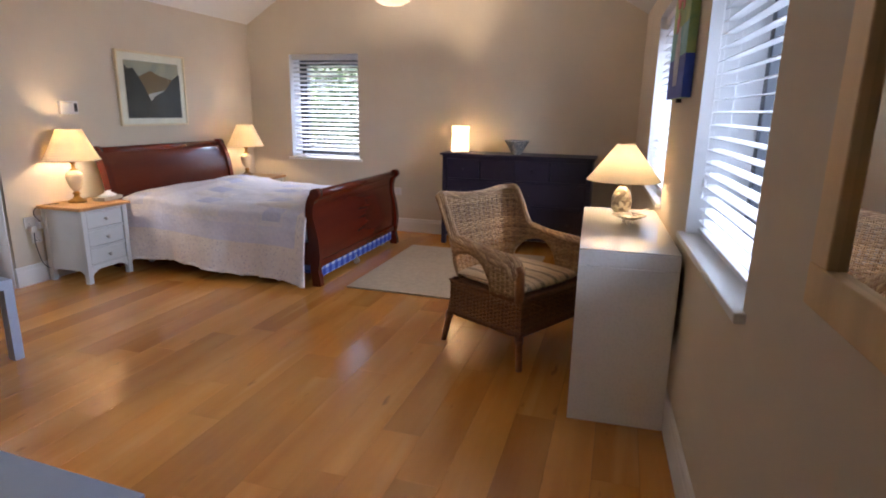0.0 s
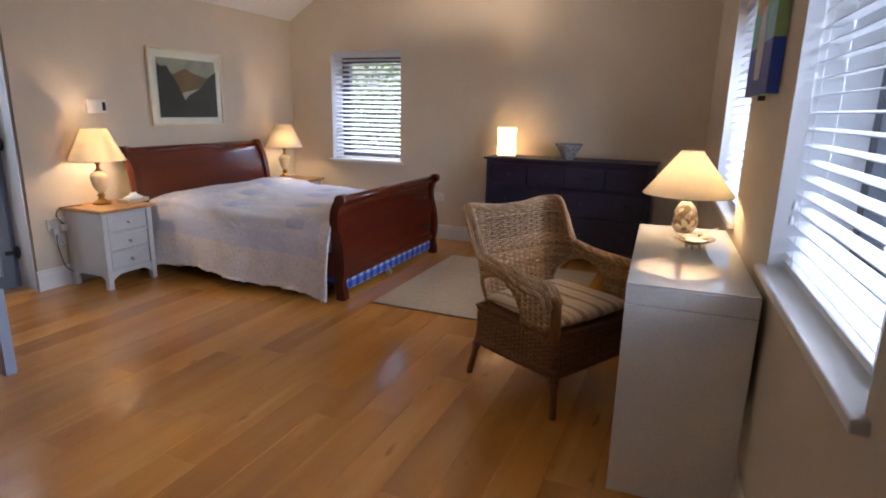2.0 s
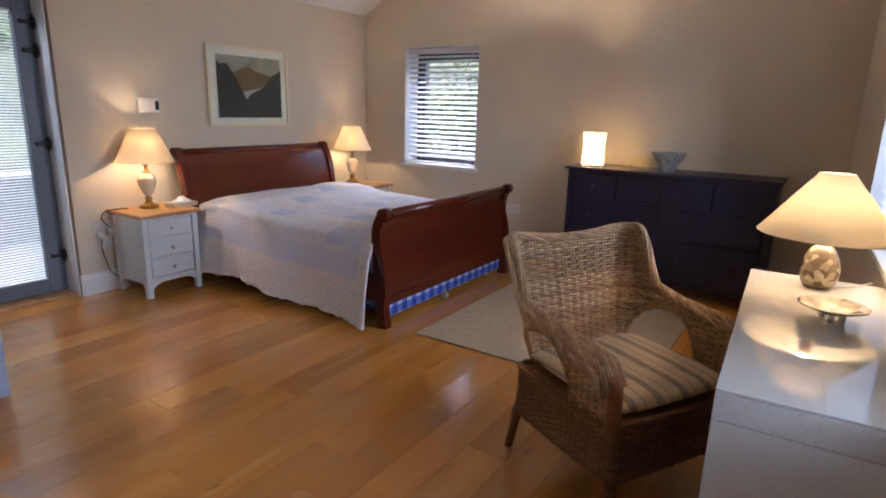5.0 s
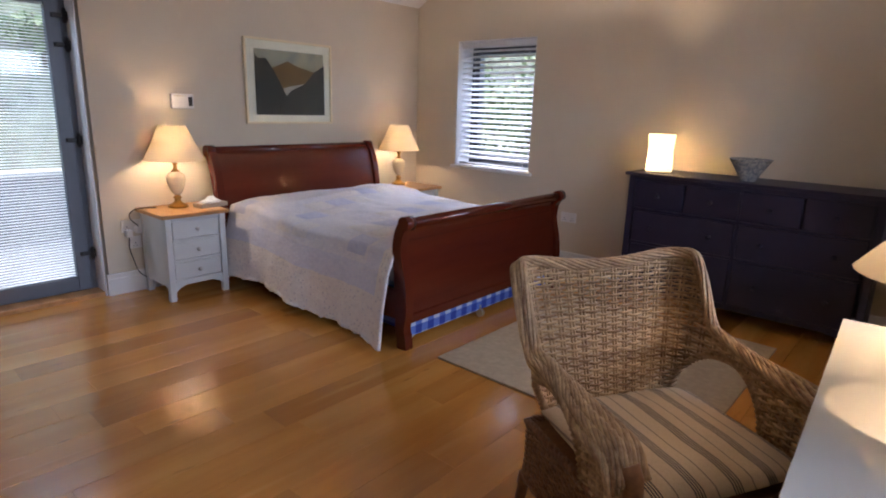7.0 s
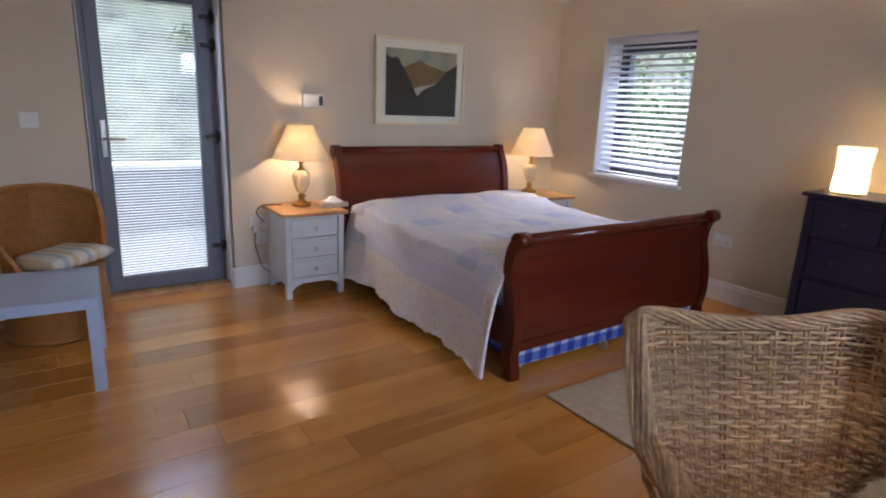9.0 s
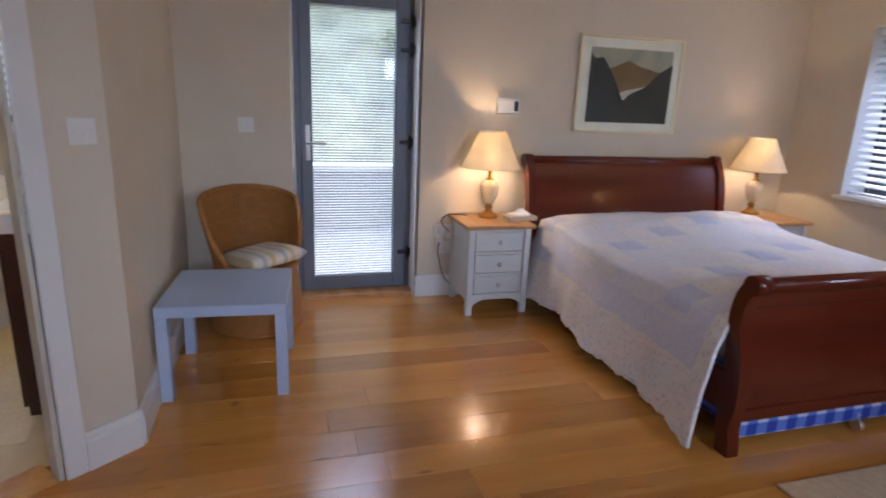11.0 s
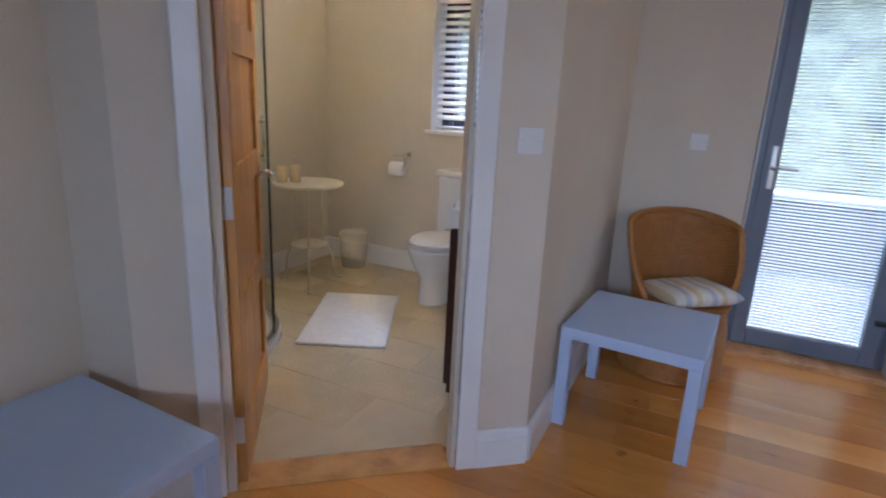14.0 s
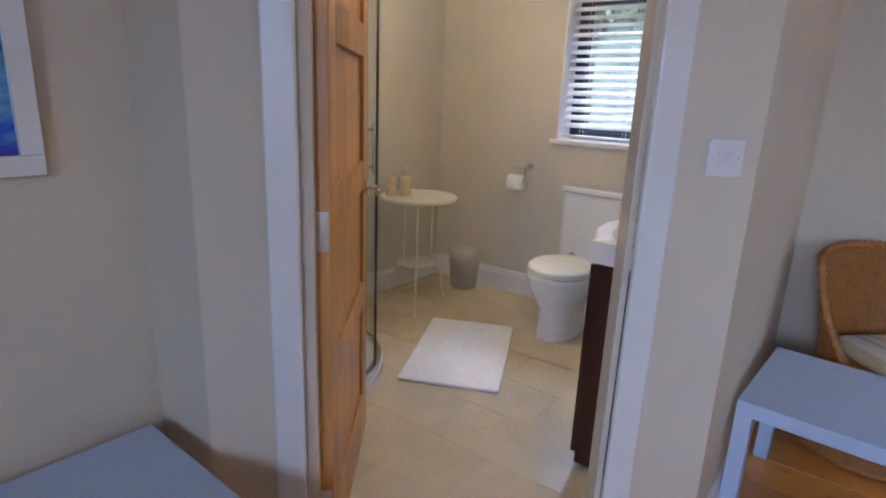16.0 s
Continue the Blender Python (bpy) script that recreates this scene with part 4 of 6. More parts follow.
# ---- bedside lamps ----
def urn_lamp():
    t = thing("table_lamp", pose(0, 0, 0), "lit table lamp with ivory urn body, brass foot and cream shade", "table lamp", "pair of bedside lamps")
    part("foot", lathe(bmesh.new(), [(0.066, 0), (0.066, 0.012), (0.058, 0.02), (0.036, 0.03), (0.022, 0.045), (0.02, 0.06), (0.032, 0.068), (0.02, 0.078), (0.016, 0.09)], 32), M["brass"], t, "antique brass foot")
    part("urn", lathe(bmesh.new(), [(0.016, 0.088), (0.03, 0.10), (0.046, 0.13), (0.058, 0.17), (0.062, 0.205), (0.056, 0.23), (0.034, 0.245), (0.026, 0.252)], 32), M["ivory"], t, "ivory glazed urn body")
    part("neck", lathe(bmesh.new(), [(0.028, 0.252), (0.028, 0.258), (0.014, 0.265), (0.012, 0.30), (0.02, 0.305), (0.02, 0.345), (0.012, 0.35)], 24), M["brass"], t)
    sh = lathe(bmesh.new(), [(0.195, 0.335), (0.186, 0.345), (0.135, 0.45), (0.086, 0.563), (0.088, 0.565), (0.138, 0.452), (0.19, 0.344), (0.197, 0.333)], 40, cap=False)
    part("shade", sh, M["shade"], t, "cream pleated cloth shade")
    for r, z in ((0.196, 0.334), (0.087, 0.564)):
        rim = bmesh.new()
        tube(rim, [(r * math.cos(a / 24 * math.tau), r * math.sin(a / 24 * math.tau), z) for a in range(24)], 0.003, 6, closed=True)
        part("rim", rim, M["shade"], t)
    return t


l1 = urn_lamp()
l1.matrix_world = pose(-4.08, 3.45, 0.60)
l2 = copy_thing(l1, pose(-4.02, 5.57, 0.60))


# ---- chest of drawers ----
def chest():
    t = thing("chest_of_drawers", pose(-1.725, 5.625, 0), "dark navy painted wide chest with eight drawers", "chest of drawers")
    W, D, H = 1.49, 0.42, 0.94
    part("top", cube(-0.025, W + 0.025, -0.025, D, H - 0.022, H, 0.006), M["navy"], t)
    for x0 in (0.0, W - 0.02):
        part("side_panel", cube(x0, x0 + 0.02, 0.02, D - 0.01, 0.10, H - 0.022), M["navy"], t)
    part("back_panel", cube(0.02, W - 0.02, D - 0.02, D - 0.01, 0.10, H - 0.022), M["navy"], t)
    part("bottom_panel", cube(0.02, W - 0.02, 0.02, D - 0.02, 0.10, 0.115), M["navy"], t)
    for z0, z1 in ((H - 0.05, H - 0.022), (H - 0.265, H - 0.25), (H - 0.505, H - 0.49), (0.10, 0.13)):
        part("rail", cube(0.045, W - 0.045, 0.004, 0.02, z0, z1), M["navy"], t)
    part("divider", cube(W / 2 - 0.012, W / 2 + 0.012, 0.002, 0.019, 0.13, H - 0.05), M["navy"], t)
    for sx in (0.0, W - 0.045):
        for sy in (0.0, D - 0.055):
            part("leg", cube(sx, sx + 0.045, sy, sy + 0.045, 0.0, H - 0.022, 0.004), M["navy"], t)
    ap = [(0.045, 0.10), (0.10, 0.075), (0.2, 0.092), (W - 0.2, 0.092), (W - 0.10, 0.075), (W - 0.045, 0.10)]
    part("apron", prism(bmesh.new(), ap, 0.012, Matrix.Translation((0, 0.006, 0))), M["navy"], t)
    rows = [(H - 0.25, H - 0.05, 4), (H - 0.49, H - 0.265, 2), (0.13, H - 0.505, 2)]
    for z0, z1, n in rows:
        wd = (W - 0.09) / n
        for k in range(n):
            x0 = 0.045 + k * wd
            g = 0.014 if n == 2 else 0.006
            d = part("drawer", cube(x0 + g, x0 + wd - g, -0.004, 0.018, z0 + 0.004, z1 - 0.004, 0.004), M["navy"], t)
            for kx in ((x0 + wd / 2,) if n == 4 else (x0 + wd * 0.22, x0 + wd * 0.78)):
                kb = bmesh.new()
                lathe(kb, [(0.006, 0), (0.006, 0.01), (0.015, 0.018), (0.014, 0.027), (0.0, 0.03)], 14)
                bmesh.ops.transform(kb, matrix=Matrix.Translation((kx, -0.004, (z0 + z1) / 2)) @ Matrix.Rotation(radians(90), 4, "X"), verts=kb.verts[:])
                part("knob", kb, M["navy"], d)
    return t


chest()


# ---- dressing table ----
def desk():
    t = thing("dressing_table", RW @ pose(-0.022, 0.45, 0), "white lacquered dressing table with a glass top", "dressing table")
    # local: x from -0.41 to 0, y from 0 to 1.15
    part("side_panel", cube(-0.41, 0, 0, 0.04, 0, 0.725, 0.002), M["white_lac"], t)
    part("side_panel", cube(-0.41, 0, 1.11, 1.15, 0, 0.725, 0.002), M["white_lac"], t)
    part("top_panel", cube(-0.41, 0, 0, 1.15, 0.7265, 0.792, 0.002), M["white_lac"], t)
    part("drawer", cube(-0.408, -0.388, 0.043, 1.107, 0.615, 0.724, 0.002), M["white_lac"], t)
    b = bmesh.new()
    box(b, -0.388, -0.0, 0.04, 1.11, 0.605, 0.615)
    box(b, -0.02, 0.0, 0.04, 1.11, 0.40, 0.605)
    box(b, -0.012, 0.0, 0.04, 1.11, 0.615, 0.724)
    part("carcass", b, M["white_lac"], t)
    part("glass_top", cube(-0.41, 0, 0.0, 1.15, 0.793, 0.80, 0.0015), M["desk_glass"], t, "clear glass top with a greenish edge")
    return t


dgm = Mat("glass_on_white", (0.74, 0.74, 0.70), 0.03)
dgm.set("IOR", 1.8)
M["desk_glass"] = dgm.m
desk()


# ---- low blue tables ----
def low_table(lx, ly, h=0.45):
    t = thing("side_table", pose(0, 0, 0), "square pale blue lacquered side table", "side table")
    part("tabletop", cube(-lx / 2, lx / 2, -ly / 2, ly / 2, h - 0.05, h, 0.002), M["blue_lac"], t)
    for sx in (-1, 1):
        for sy in (-1, 1):
            part("leg", cube(sx * lx / 2, sx * (lx / 2 - 0.05), sy * ly / 2, sy * (ly / 2 - 0.05), 0, h - 0.05, 0.002), M["blue_lac"], t)
    return t


ta = low_table(0.55, 0.55)
ta.matrix_world = pose(-3.315, 1.855, 0, 0, 0, -4)
tb = low_table(0.79, 0.62)
tb["label"] = "pale blue lacquered low table in the corner under a picture"
tb.matrix_world = pose(-1.43, 0.645, 0, 0, 0, -2.5)

# ---- wicker armchair ----
def weave(bm, point, length, top, low, hole, pitch, stake, r, amp, phase=0.0):
    """Woven rods over a curved sheet. point(a, z) -> place and outward normal; top(a): upper edge; hole(a, z): openings."""
    z = low
    k = 0
    step = stake / 3.0
    n = int(length / step)
    zmax = max(top(length * i / 60) for i in range(61))
    while z < zmax:
        run = []
        for i in range(n + 1):
            a = length * i / n
            if z < top(a) and not hole(a, z):
                p, nn = point(a, z + 0.0012 * noise.noise((a * 20, z * 40, 1.0)))
                run.append(p + nn * (amp * math.sin(math.pi * a / stake + math.pi * k + phase)))
            else:
                if len(run) > 2:
                    tube(bm, run, r, 5)
                run = []
        if len(run) > 2:
            tube(bm, run, r, 5)
        z += pitch
        k += 1


def stakes(bm, point, length, top, low, hole, stake, r, pair=0.0):
    """Upright rods through the weave, single or in close pairs."""
    n = int(length / stake)
    for i in range((n + 1) * (2 if pair else 1)):
        a = stake * (i // 2 + 0.5) + (pair if i % 2 else -pair) if pair else stake * (i + 0.5)
        if a > length:
            break
        run = []
        z = low
        while z < top(a):
            if hole(a, z):
                if len(run) > 1:
                    tube(bm, run, r, 5)
                run = []
            else:
                run.append(point(a, z)[0])
            z += 0.02
        if len(run) > 1:
            tube(bm, run, r, 5)


def braid(bm, pts, r, strands=3, turns=16.0, closed=False, rod=0.82):
    """A rope-like rim of twisted rods."""
    pts = [Vector(p) for p in pts]
    for s in range(strands):
        line = []
        for i, p in enumerate(pts):
            d = pts[min(i + 1, len(pts) - 1)] - pts[max(i - 1, 0)]
            d.normalize()
            a = d.cross(Vector((0.2, 0.3, 0.93)))
            a.normalize()
            b = d.cross(a)
            w = math.tau * (turns * i / len(pts) + s / strands)
            line.append(p + a * (r * math.cos(w)) + b * (r * math.sin(w)))
        tube(bm, line, r * rod, 6)


def wicker_chair(m):
    """Faces +x; width along y."""
    t = thing("wicker_armchair", m, "grey-brown woven wicker armchair pulled up to the dressing table", "armchair")
    HW, FRONT, BACK, CR = 0.30, 0.26, -0.26, 0.13     # half width, front and back of the seat, corner radius
    side = FRONT - (BACK + CR)
    arc = CR * math.pi / 2
    back = 2 * (HW - CR)
    length = 2 * side + 2 * arc + back

    def plan(a):
        if a < side:
            return Vector((FRONT - a, -HW, 0)), Vector((0, -1, 0))
        a -= side
        if a < arc:
            w = a / CR
            return Vector((BACK + CR - CR * math.sin(w), -HW + CR - CR * math.cos(w), 0)), Vector((-math.sin(w), -math.cos(w), 0))
        a -= arc
        if a < back:
            return Vector((BACK, -HW + CR + a, 0)), Vector((-1, 0, 0))
        a -= back
        if a < arc:
            w = a / CR
            return Vector((BACK + CR - CR * math.cos(w), HW - CR + CR * math.sin(w), 0)), Vector((-math.cos(w), math.sin(w), 0))
        a -= arc
        return Vector((BACK + CR + a, HW, 0)), Vector((0, 1, 0))

    def point(a, z):
        p, n = plan(a)
        rear = max(0.0, -n.x)
        h = max(0.0, z - 0.36)
        p = p + n * (0.07 * h) + Vector((-0.16 * h * rear, 0, 0))
        p = p + Vector((0.0, 0.12 * h * rear * max(-1, min(1, p.y / 0.2)), 0))
        return Vector((p.x, p.y, z)), n

    def top(a):
        s = min(a, length - a)            # from the front end of an arm
        knee, rise = side + arc * 0.16, arc * 0.42
        if s < 0.06:
            return 0.55 + 0.07 * math.sin(s / 0.06 * math.pi / 2)
        if s < knee:
            return 0.62 + 0.045 * (s / knee) ** 2
        if s < knee + rise:
            u = (s - knee) / rise
            return 0.665 + 0.225 * (3 * u * u - 2 * u ** 3)
        u = (s - knee - rise) / (length / 2 - knee - rise)
        return 0.89 - 0.026 * math.sin(math.pi * min(1, u * 1.1) / 2) ** 2

    def hole(a, z):
        s = min(a, length - a)
        c = side * 0.94
        return ((s - c) / 0.165) ** 2 + ((z - 0.39) / 0.205) ** 2 < 1 and z > 0.30

    def no(a, z):
        return False

    bm = bmesh.new()
    weave(bm, point, length, top, 0.405, hole, 0.0118, 0.034, 0.0051, 0.0055)
    part("woven_shell", bm, M["wicker"], t)["kind"] = "stuff"
    bm = bmesh.new()
    stakes(bm, point, length, top, 0.39, hole, 0.034, 0.0042, 0.0050)
    part("stake_work", bm, M["wicker"], t)["kind"] = "stuff"
    bm = bmesh.new()
    rim = [point(length * i / 220, top(length * i / 220))[0] for i in range(221)]
    braid(bm, rim, 0.0135, 8, 7, rod=0.42)
    out = [point(length * i / 220, top(length * i / 220))[1] for i in range(221)]
    braid(bm, [p + n * 0.017 + Vector((0, 0, -0.013)) for p, n in zip(rim, out)], 0.012, 7, 8, rod=0.45)
    braid(bm, [p + n * 0.012 + Vector((0, 0, -0.034)) for p, n in zip(rim, out)], 0.010, 6, 9, rod=0.48)
    part("braided_rim", bm, M["wicker"], t)
    for sgn in (0, 1):
        bm = bmesh.new()
        arch = []
        for i in range(41):
            w = math.pi * i / 40
            s = side * 0.94 - 0.167 * math.cos(w)
            z = 0.39 + 0.208 * math.sin(w)
            a = s if not sgn else length - s
            arch.append(point(max(0, min(length, a)), z)[0])
        braid(bm, arch, 0.009, 3, 14)
        part("arm_arch", bm, M["wicker"], t)
    # broad rounded arms of long rods, closed by wrapped front posts
    for sgn in (0, 1):
        bm = bmesh.new()
        for off, drop in ((-0.022, -0.004), (0.0, 0.006), (0.024, 0.006), (0.046, -0.006), (0.058, -0.026)):
            line = []
            for i in range(61):
                s = side * 1.02 * i / 60
                fade = min(1.0, 1.6 * (1 - i / 60))
                a = s if not sgn else length - s
                p, n = point(a, top(a))
                line.append(p + n * (off * fade - 0.006) + Vector((0, 0, drop * fade)))
            braid(bm, line, 0.0115, 7, 2.2, rod=0.45)
        part("arm_rest", bm, M["wicker"], t)["kind"] = "stuff"
        bm = bmesh.new()
        y = (HW + 0.014) * (1 if sgn else -1)
        tube(bm, [(FRONT, y, 0.40), (FRONT + 0.004, y, 0.48), (FRONT + 0.004, y * 1.02, 0.56), (FRONT - 0.012, y * 1.03, 0.585)], 0.024, 14)
        part("front_post", bm, M["wicker_leg"], t)
    # apron under the seat, on all four sides
    sl = 2 * (FRONT - BACK) + 4 * HW
    cor = [Vector((FRONT, -HW, 0)), Vector((BACK, -HW, 0)), Vector((BACK, HW, 0)), Vector((FRONT, HW, 0))]
    lens = [FRONT - BACK, 2 * HW, FRONT - BACK, 2 * HW]

    def apoint(a, z):
        k = 0
        while k < 3 and a > lens[k]:
            a -= lens[k]
            k += 1
        p, q = cor[k], cor[(k + 1) % 4]
        d = (q - p).normalized()
        n = Vector((d.y, -d.x, 0))
        if k == 0:
            n = Vector((0, -1, 0))
        x = p + d * a
        return Vector((x.x, x.y, z)), n

    bm = bmesh.new()
    weave(bm, apoint, sl, lambda a: 0.40, 0.215, no, 0.0105, 0.026, 0.0048, 0.0042)
    stakes(bm, apoint, sl, lambda a: 0.40, 0.20, no, 0.026, 0.004)
    part("woven_apron", bm, M["wicker_leg"], t)
    bm = bmesh.new()
    for zz in (0.21, 0.40):
        ring = [apoint(sl * i / 160, zz)[0] for i in range(161)]
        braid(bm, ring, 0.009, 3, 40)
    part("apron_rims", bm, M["wicker_leg"], t)
    part("seat_board", cube(BACK + 0.01, FRONT - 0.01, -HW + 0.01, HW - 0.01, 0.385, 0.40, 0.004), M["wicker_leg"], t)
    for sx, sy in ((FRONT - 0.02, -HW + 0.02), (FRONT - 0.02, HW - 0.02), (BACK + 0.02, -HW + 0.02), (BACK + 0.02, HW - 0.02)):
        bm = bmesh.new()
        ox = -0.09 if sx < 0 else 0.015
        tube(bm, [(sx, sy, 0.40), (sx + ox * 0.35, sy, 0.22), (sx + ox, sy, 0.0)], 0.019, 12, taper=0.85)
        for q in range(8):
            zq = 0.20 - q * 0.006
            xq = sx + ox * (0.35 + 0.65 * (0.22 - zq) / 0.22)
            tube(bm, [(xq + 0.021 * math.cos(w / 12 * math.tau), sy + 0.021 * math.sin(w / 12 * math.tau), zq) for w in range(12)], 0.0032, 5, closed=True)
        part("leg", bm, M["wicker_leg"], t)
    return t


CH = pose(-0.505, 3.205, 0, 0, 0, -29.4)
wicker_chair(CH)


def cushion(name, m, lx, ly, h, mat, label, sag=0.0, seed=1):
    bm = bmesh.new()
    n = 26
    tops, bots = [], []
    for i in range(n + 1):
        ra, rb = [], []
        for j in range(n + 1):
            u, v = 2 * i / n - 1, 2 * j / n - 1
            e = (1 - abs(u) ** 6) * (1 - abs(v) ** 6)
            pin = 1 - 0.05 * (u * u * v * v)
            x, y = u * lx / 2 * pin, v * ly / 2 * pin
            wob = 0.006 * noise.noise((x * 9 + seed, y * 9, seed))
            ra.append(bm.verts.new((x, y, h * 0.5 + h * 0.5 * e ** 0.5 - sag * (1 - u * u) * (1 - v * v) + wob * e)))
            rb.append(bm.verts.new((x, y, h * 0.5 - h * 0.49 * e ** 0.5)))
        tops.append(ra)
        bots.append(rb)
    for i in range(n):
        for j in range(n):
            bm.faces.new((tops[i][j], tops[i + 1][j], tops[i + 1][j + 1], tops[i][j + 1])).smooth = True
            bm.faces.new((bots[i][j], bots[i][j + 1], bots[i + 1][j + 1], bots[i + 1][j])).smooth = True
    bmesh.ops.remove_doubles(bm, verts=bm.verts[:], dist=0.0005)
    return solid(name, bm, mat, label, "cushion", "", m)


cushion("seat_cushion", CH @ pose(0.0, 0, 0.408), 0.51, 0.56, 0.065, M["seat_stripe"], "beige seat cushion with brown stripes in the wicker armchair", seed=2)


# ---- barrel chair in the alcove ----
def barrel_chair(m):
    t = thing("barrel_chair", m, "brown cane barrel chair standing in the alcove", "chair")
    R = 0.285
    length = math.tau * R

    def flare(z):
        return 0.88 - 0.07 * math.exp(-((z - 0.38) / 0.13) ** 2) + 0.13 * max(0, (z - 0.36) / 0.44) ** 1.3

    def point(a, z):
        w = a / R
        d = Vector((-math.cos(w), math.sin(w), 0))
        return Vector((d.x * R * flare(z), d.y * R * flare(z), z)), d

    def top(a):
        w = a / R
        w = min(w, math.tau - w)                    # 0 at the back, pi at the front
        if w < 1.35:
            return 0.79 - 0.05 * (w / 1.35) ** 2
        if w < 2.15:
            u = (w - 1.35) / 0.80
            return 0.74 - 0.35 * u ** 0.9
        return 0.39

    bm = bmesh.new()
    weave(bm, point, length, top, 0.012, lambda a, z: False, 0.0088, 0.03, 0.0047, 0.002)
    part("woven_shell", bm, M["cane"], t)["kind"] = "stuff"
    bm = bmesh.new()
    stakes(bm, point, length, top, 0.0, lambda a, z: False, 0.03, 0.004)
    part("stake_work", bm, M["cane"], t)["kind"] = "stuff"
    bm = bmesh.new()
    braid(bm, [point(length * i / 150, top(length * i / 150))[0] for i in range(151)], 0.013, 4, 60, rod=0.7)
    part("braided_rim", bm, M["cane"], t)
    bm = bmesh.new()
    ri = [point(length * i / 60, 0.015)[0] for i in range(60)]
    tube(bm, ri, 0.012, 8, closed=True)
    part("base_ring", bm, M["cane"], t)
    part("seat", lathe(bmesh.new(), [(0.0, 0.375), (0.205, 0.375), (0.211, 0.385), (0.205, 0.395), (0.0, 0.395)], 32, cap=False), M["cane"], t)
    return t


BC = pose(-3.935, 1.955, 0, 0, 0, 20)
barrel_chair(BC)
cushion("seat_cushion", BC @ pose(0.08, 0.02, 0.40, 3, -5, 14), 0.38, 0.38, 0.085, M["pale_stripe"], "pale striped cushion lying in the barrel chair", seed=7)

# ---- on the chest ----
CT = 0.94
pl = thing("paper_lamp", pose(-1.58, 5.77, CT), "lit paper cylinder lamp glowing warm", "table lamp")
bm = bmesh.new()
lathe(bm, [(0.088, 0.01), (0.09, 0.06), (0.083, 0.15), (0.092, 0.265), (0.045, 0.268), (0.045, 0.265), (0.089, 0.262), (0.081, 0.15), (0.088, 0.06), (0.086, 0.01)], 36, cap=False)
part("shade", bm, M["paper_shade"], pl, "glowing white paper shade")
part("base", lathe(bmesh.new(), [(0.085, 0.0), (0.085, 0.01), (0.02, 0.012), (0.02, 0.05), (0.0, 0.052)], 28), M["black"], pl)
part("light_bulb", lathe(bmesh.new(), [(0.012, 0.05), (0.02, 0.07), (0.022, 0.085), (0.0, 0.10)], 16), M["bulb"], pl)
bw = bmesh.new()
lathe(bw, [(0.045, 0.0), (0.05, 0.012), (0.07, 0.05), (0.122, 0.135), (0.127, 0.138), (0.124, 0.142), (0.068, 0.062), (0.03, 0.025), (0.0, 0.02)], 40)
solid("bowl", bw, M["bowl"], "flared blue and white ceramic bowl on the chest", "bowl", m=pose(-0.99, 5.76, CT), smooth=True)

# ---- on the dressing table ----
dl = thing("table_lamp", RW @ pose(-0.225, 1.465, 0.801), "lit desk lamp with mosaic shell egg body and white coolie shade", "table lamp")
part("body", lathe(bmesh.new(), [(0.0, 0.0), (0.040, 0.0), (0.052, 0.02), (0.06, 0.055), (0.055, 0.095), (0.040, 0.13), (0.02, 0.15), (0.0, 0.153)], 32), M["shell"], dl, "mosaic shell egg-shaped body", True)
part("neck", lathe(bmesh.new(), [(0.012, 0.15), (0.012, 0.20), (0.018, 0.205), (0.018, 0.24), (0.0, 0.245)], 16), M["brass"], dl)
part("shade", lathe(bmesh.new(), [(0.205, 0.185), (0.05, 0.385), (0.052, 0.386), (0.207, 0.185)], 44, cap=False), M["shade_white"], dl, "white cone shade")
rim = bmesh.new()
tube(rim, [(0.206 * math.cos(a / 30 * math.tau), 0.206 * math.sin(a / 30 * math.tau), 0.185) for a in range(30)], 0.0025, 6, closed=True)
part("lower_rim", rim, M["shade_white"], dl)
rim = bmesh.new()
tube(rim, [(0.051 * math.cos(a / 30 * math.tau), 0.051 * math.sin(a / 30 * math.tau), 0.386) for a in range(30)], 0.0025, 6, closed=True)
part("upper_rim", rim, M["shade_white"], dl)
bm = bmesh.new()
tube(bm, [(0.05, 0.02, 0.004), (0.09, 0.05, 0.004), (0.13, 0.09, 0.004), (0.17, 0.16, 0.004)], 0.003, 6)
part("cable", bm, M["plastic"], dl)
ds = thing("dish", RW @ pose(-0.20, 1.09, 0.801), "shallow silver shell dish on small feet", "dish")
part("dish_body", lathe(bmesh.new(), [(0.0, 0.022), (0.03, 0.022), (0.085, 0.045), (0.088, 0.048), (0.084, 0.049), (0.03, 0.028), (0.0, 0.027)], 40), M["shell"], ds, "", True)
for k in range(3):
    w = k / 3 * math.tau + 0.4
    part("foot", lathe(bmesh.new(), [(0.0, 0.0), (0.008, 0.003), (0.010, 0.012), (0.006, 0.024)], 12, (0.03 * math.cos(w), 0.03 * math.sin(w), 0)), M["steel"], ds, "", True)


# ---- pictures ----
def flat_mat(name, c1, c2, scale=8, rough=0.5):
    m = Mat(name, c1, rough)
    n = m.noise(m.coords(), scale, 4, 0.6, 0.8)
    m.color(m.ramp(n, [(0.35, c1), (0.65, c2)]))
    return m.m


def shape(pts, x, depth=0.0015):
    """A flat outline (y, z) as a thin sheet in front of depth x."""
    bm = bmesh.new()
    a = [bm.verts.new((x, y, z)) for y, z in pts]
    b = [bm.verts.new((x + depth, y, z)) for y, z in pts]
    bm.faces.new(a)
    bm.faces.new(b[::-1])
    for k in range(len(pts)):
        j = (k + 1) % len(pts)
        bm.faces.new((a[j], a[k], b[k], b[j]))
    bmesh.ops.triangulate(bm, faces=bm.faces[:])
    return bm


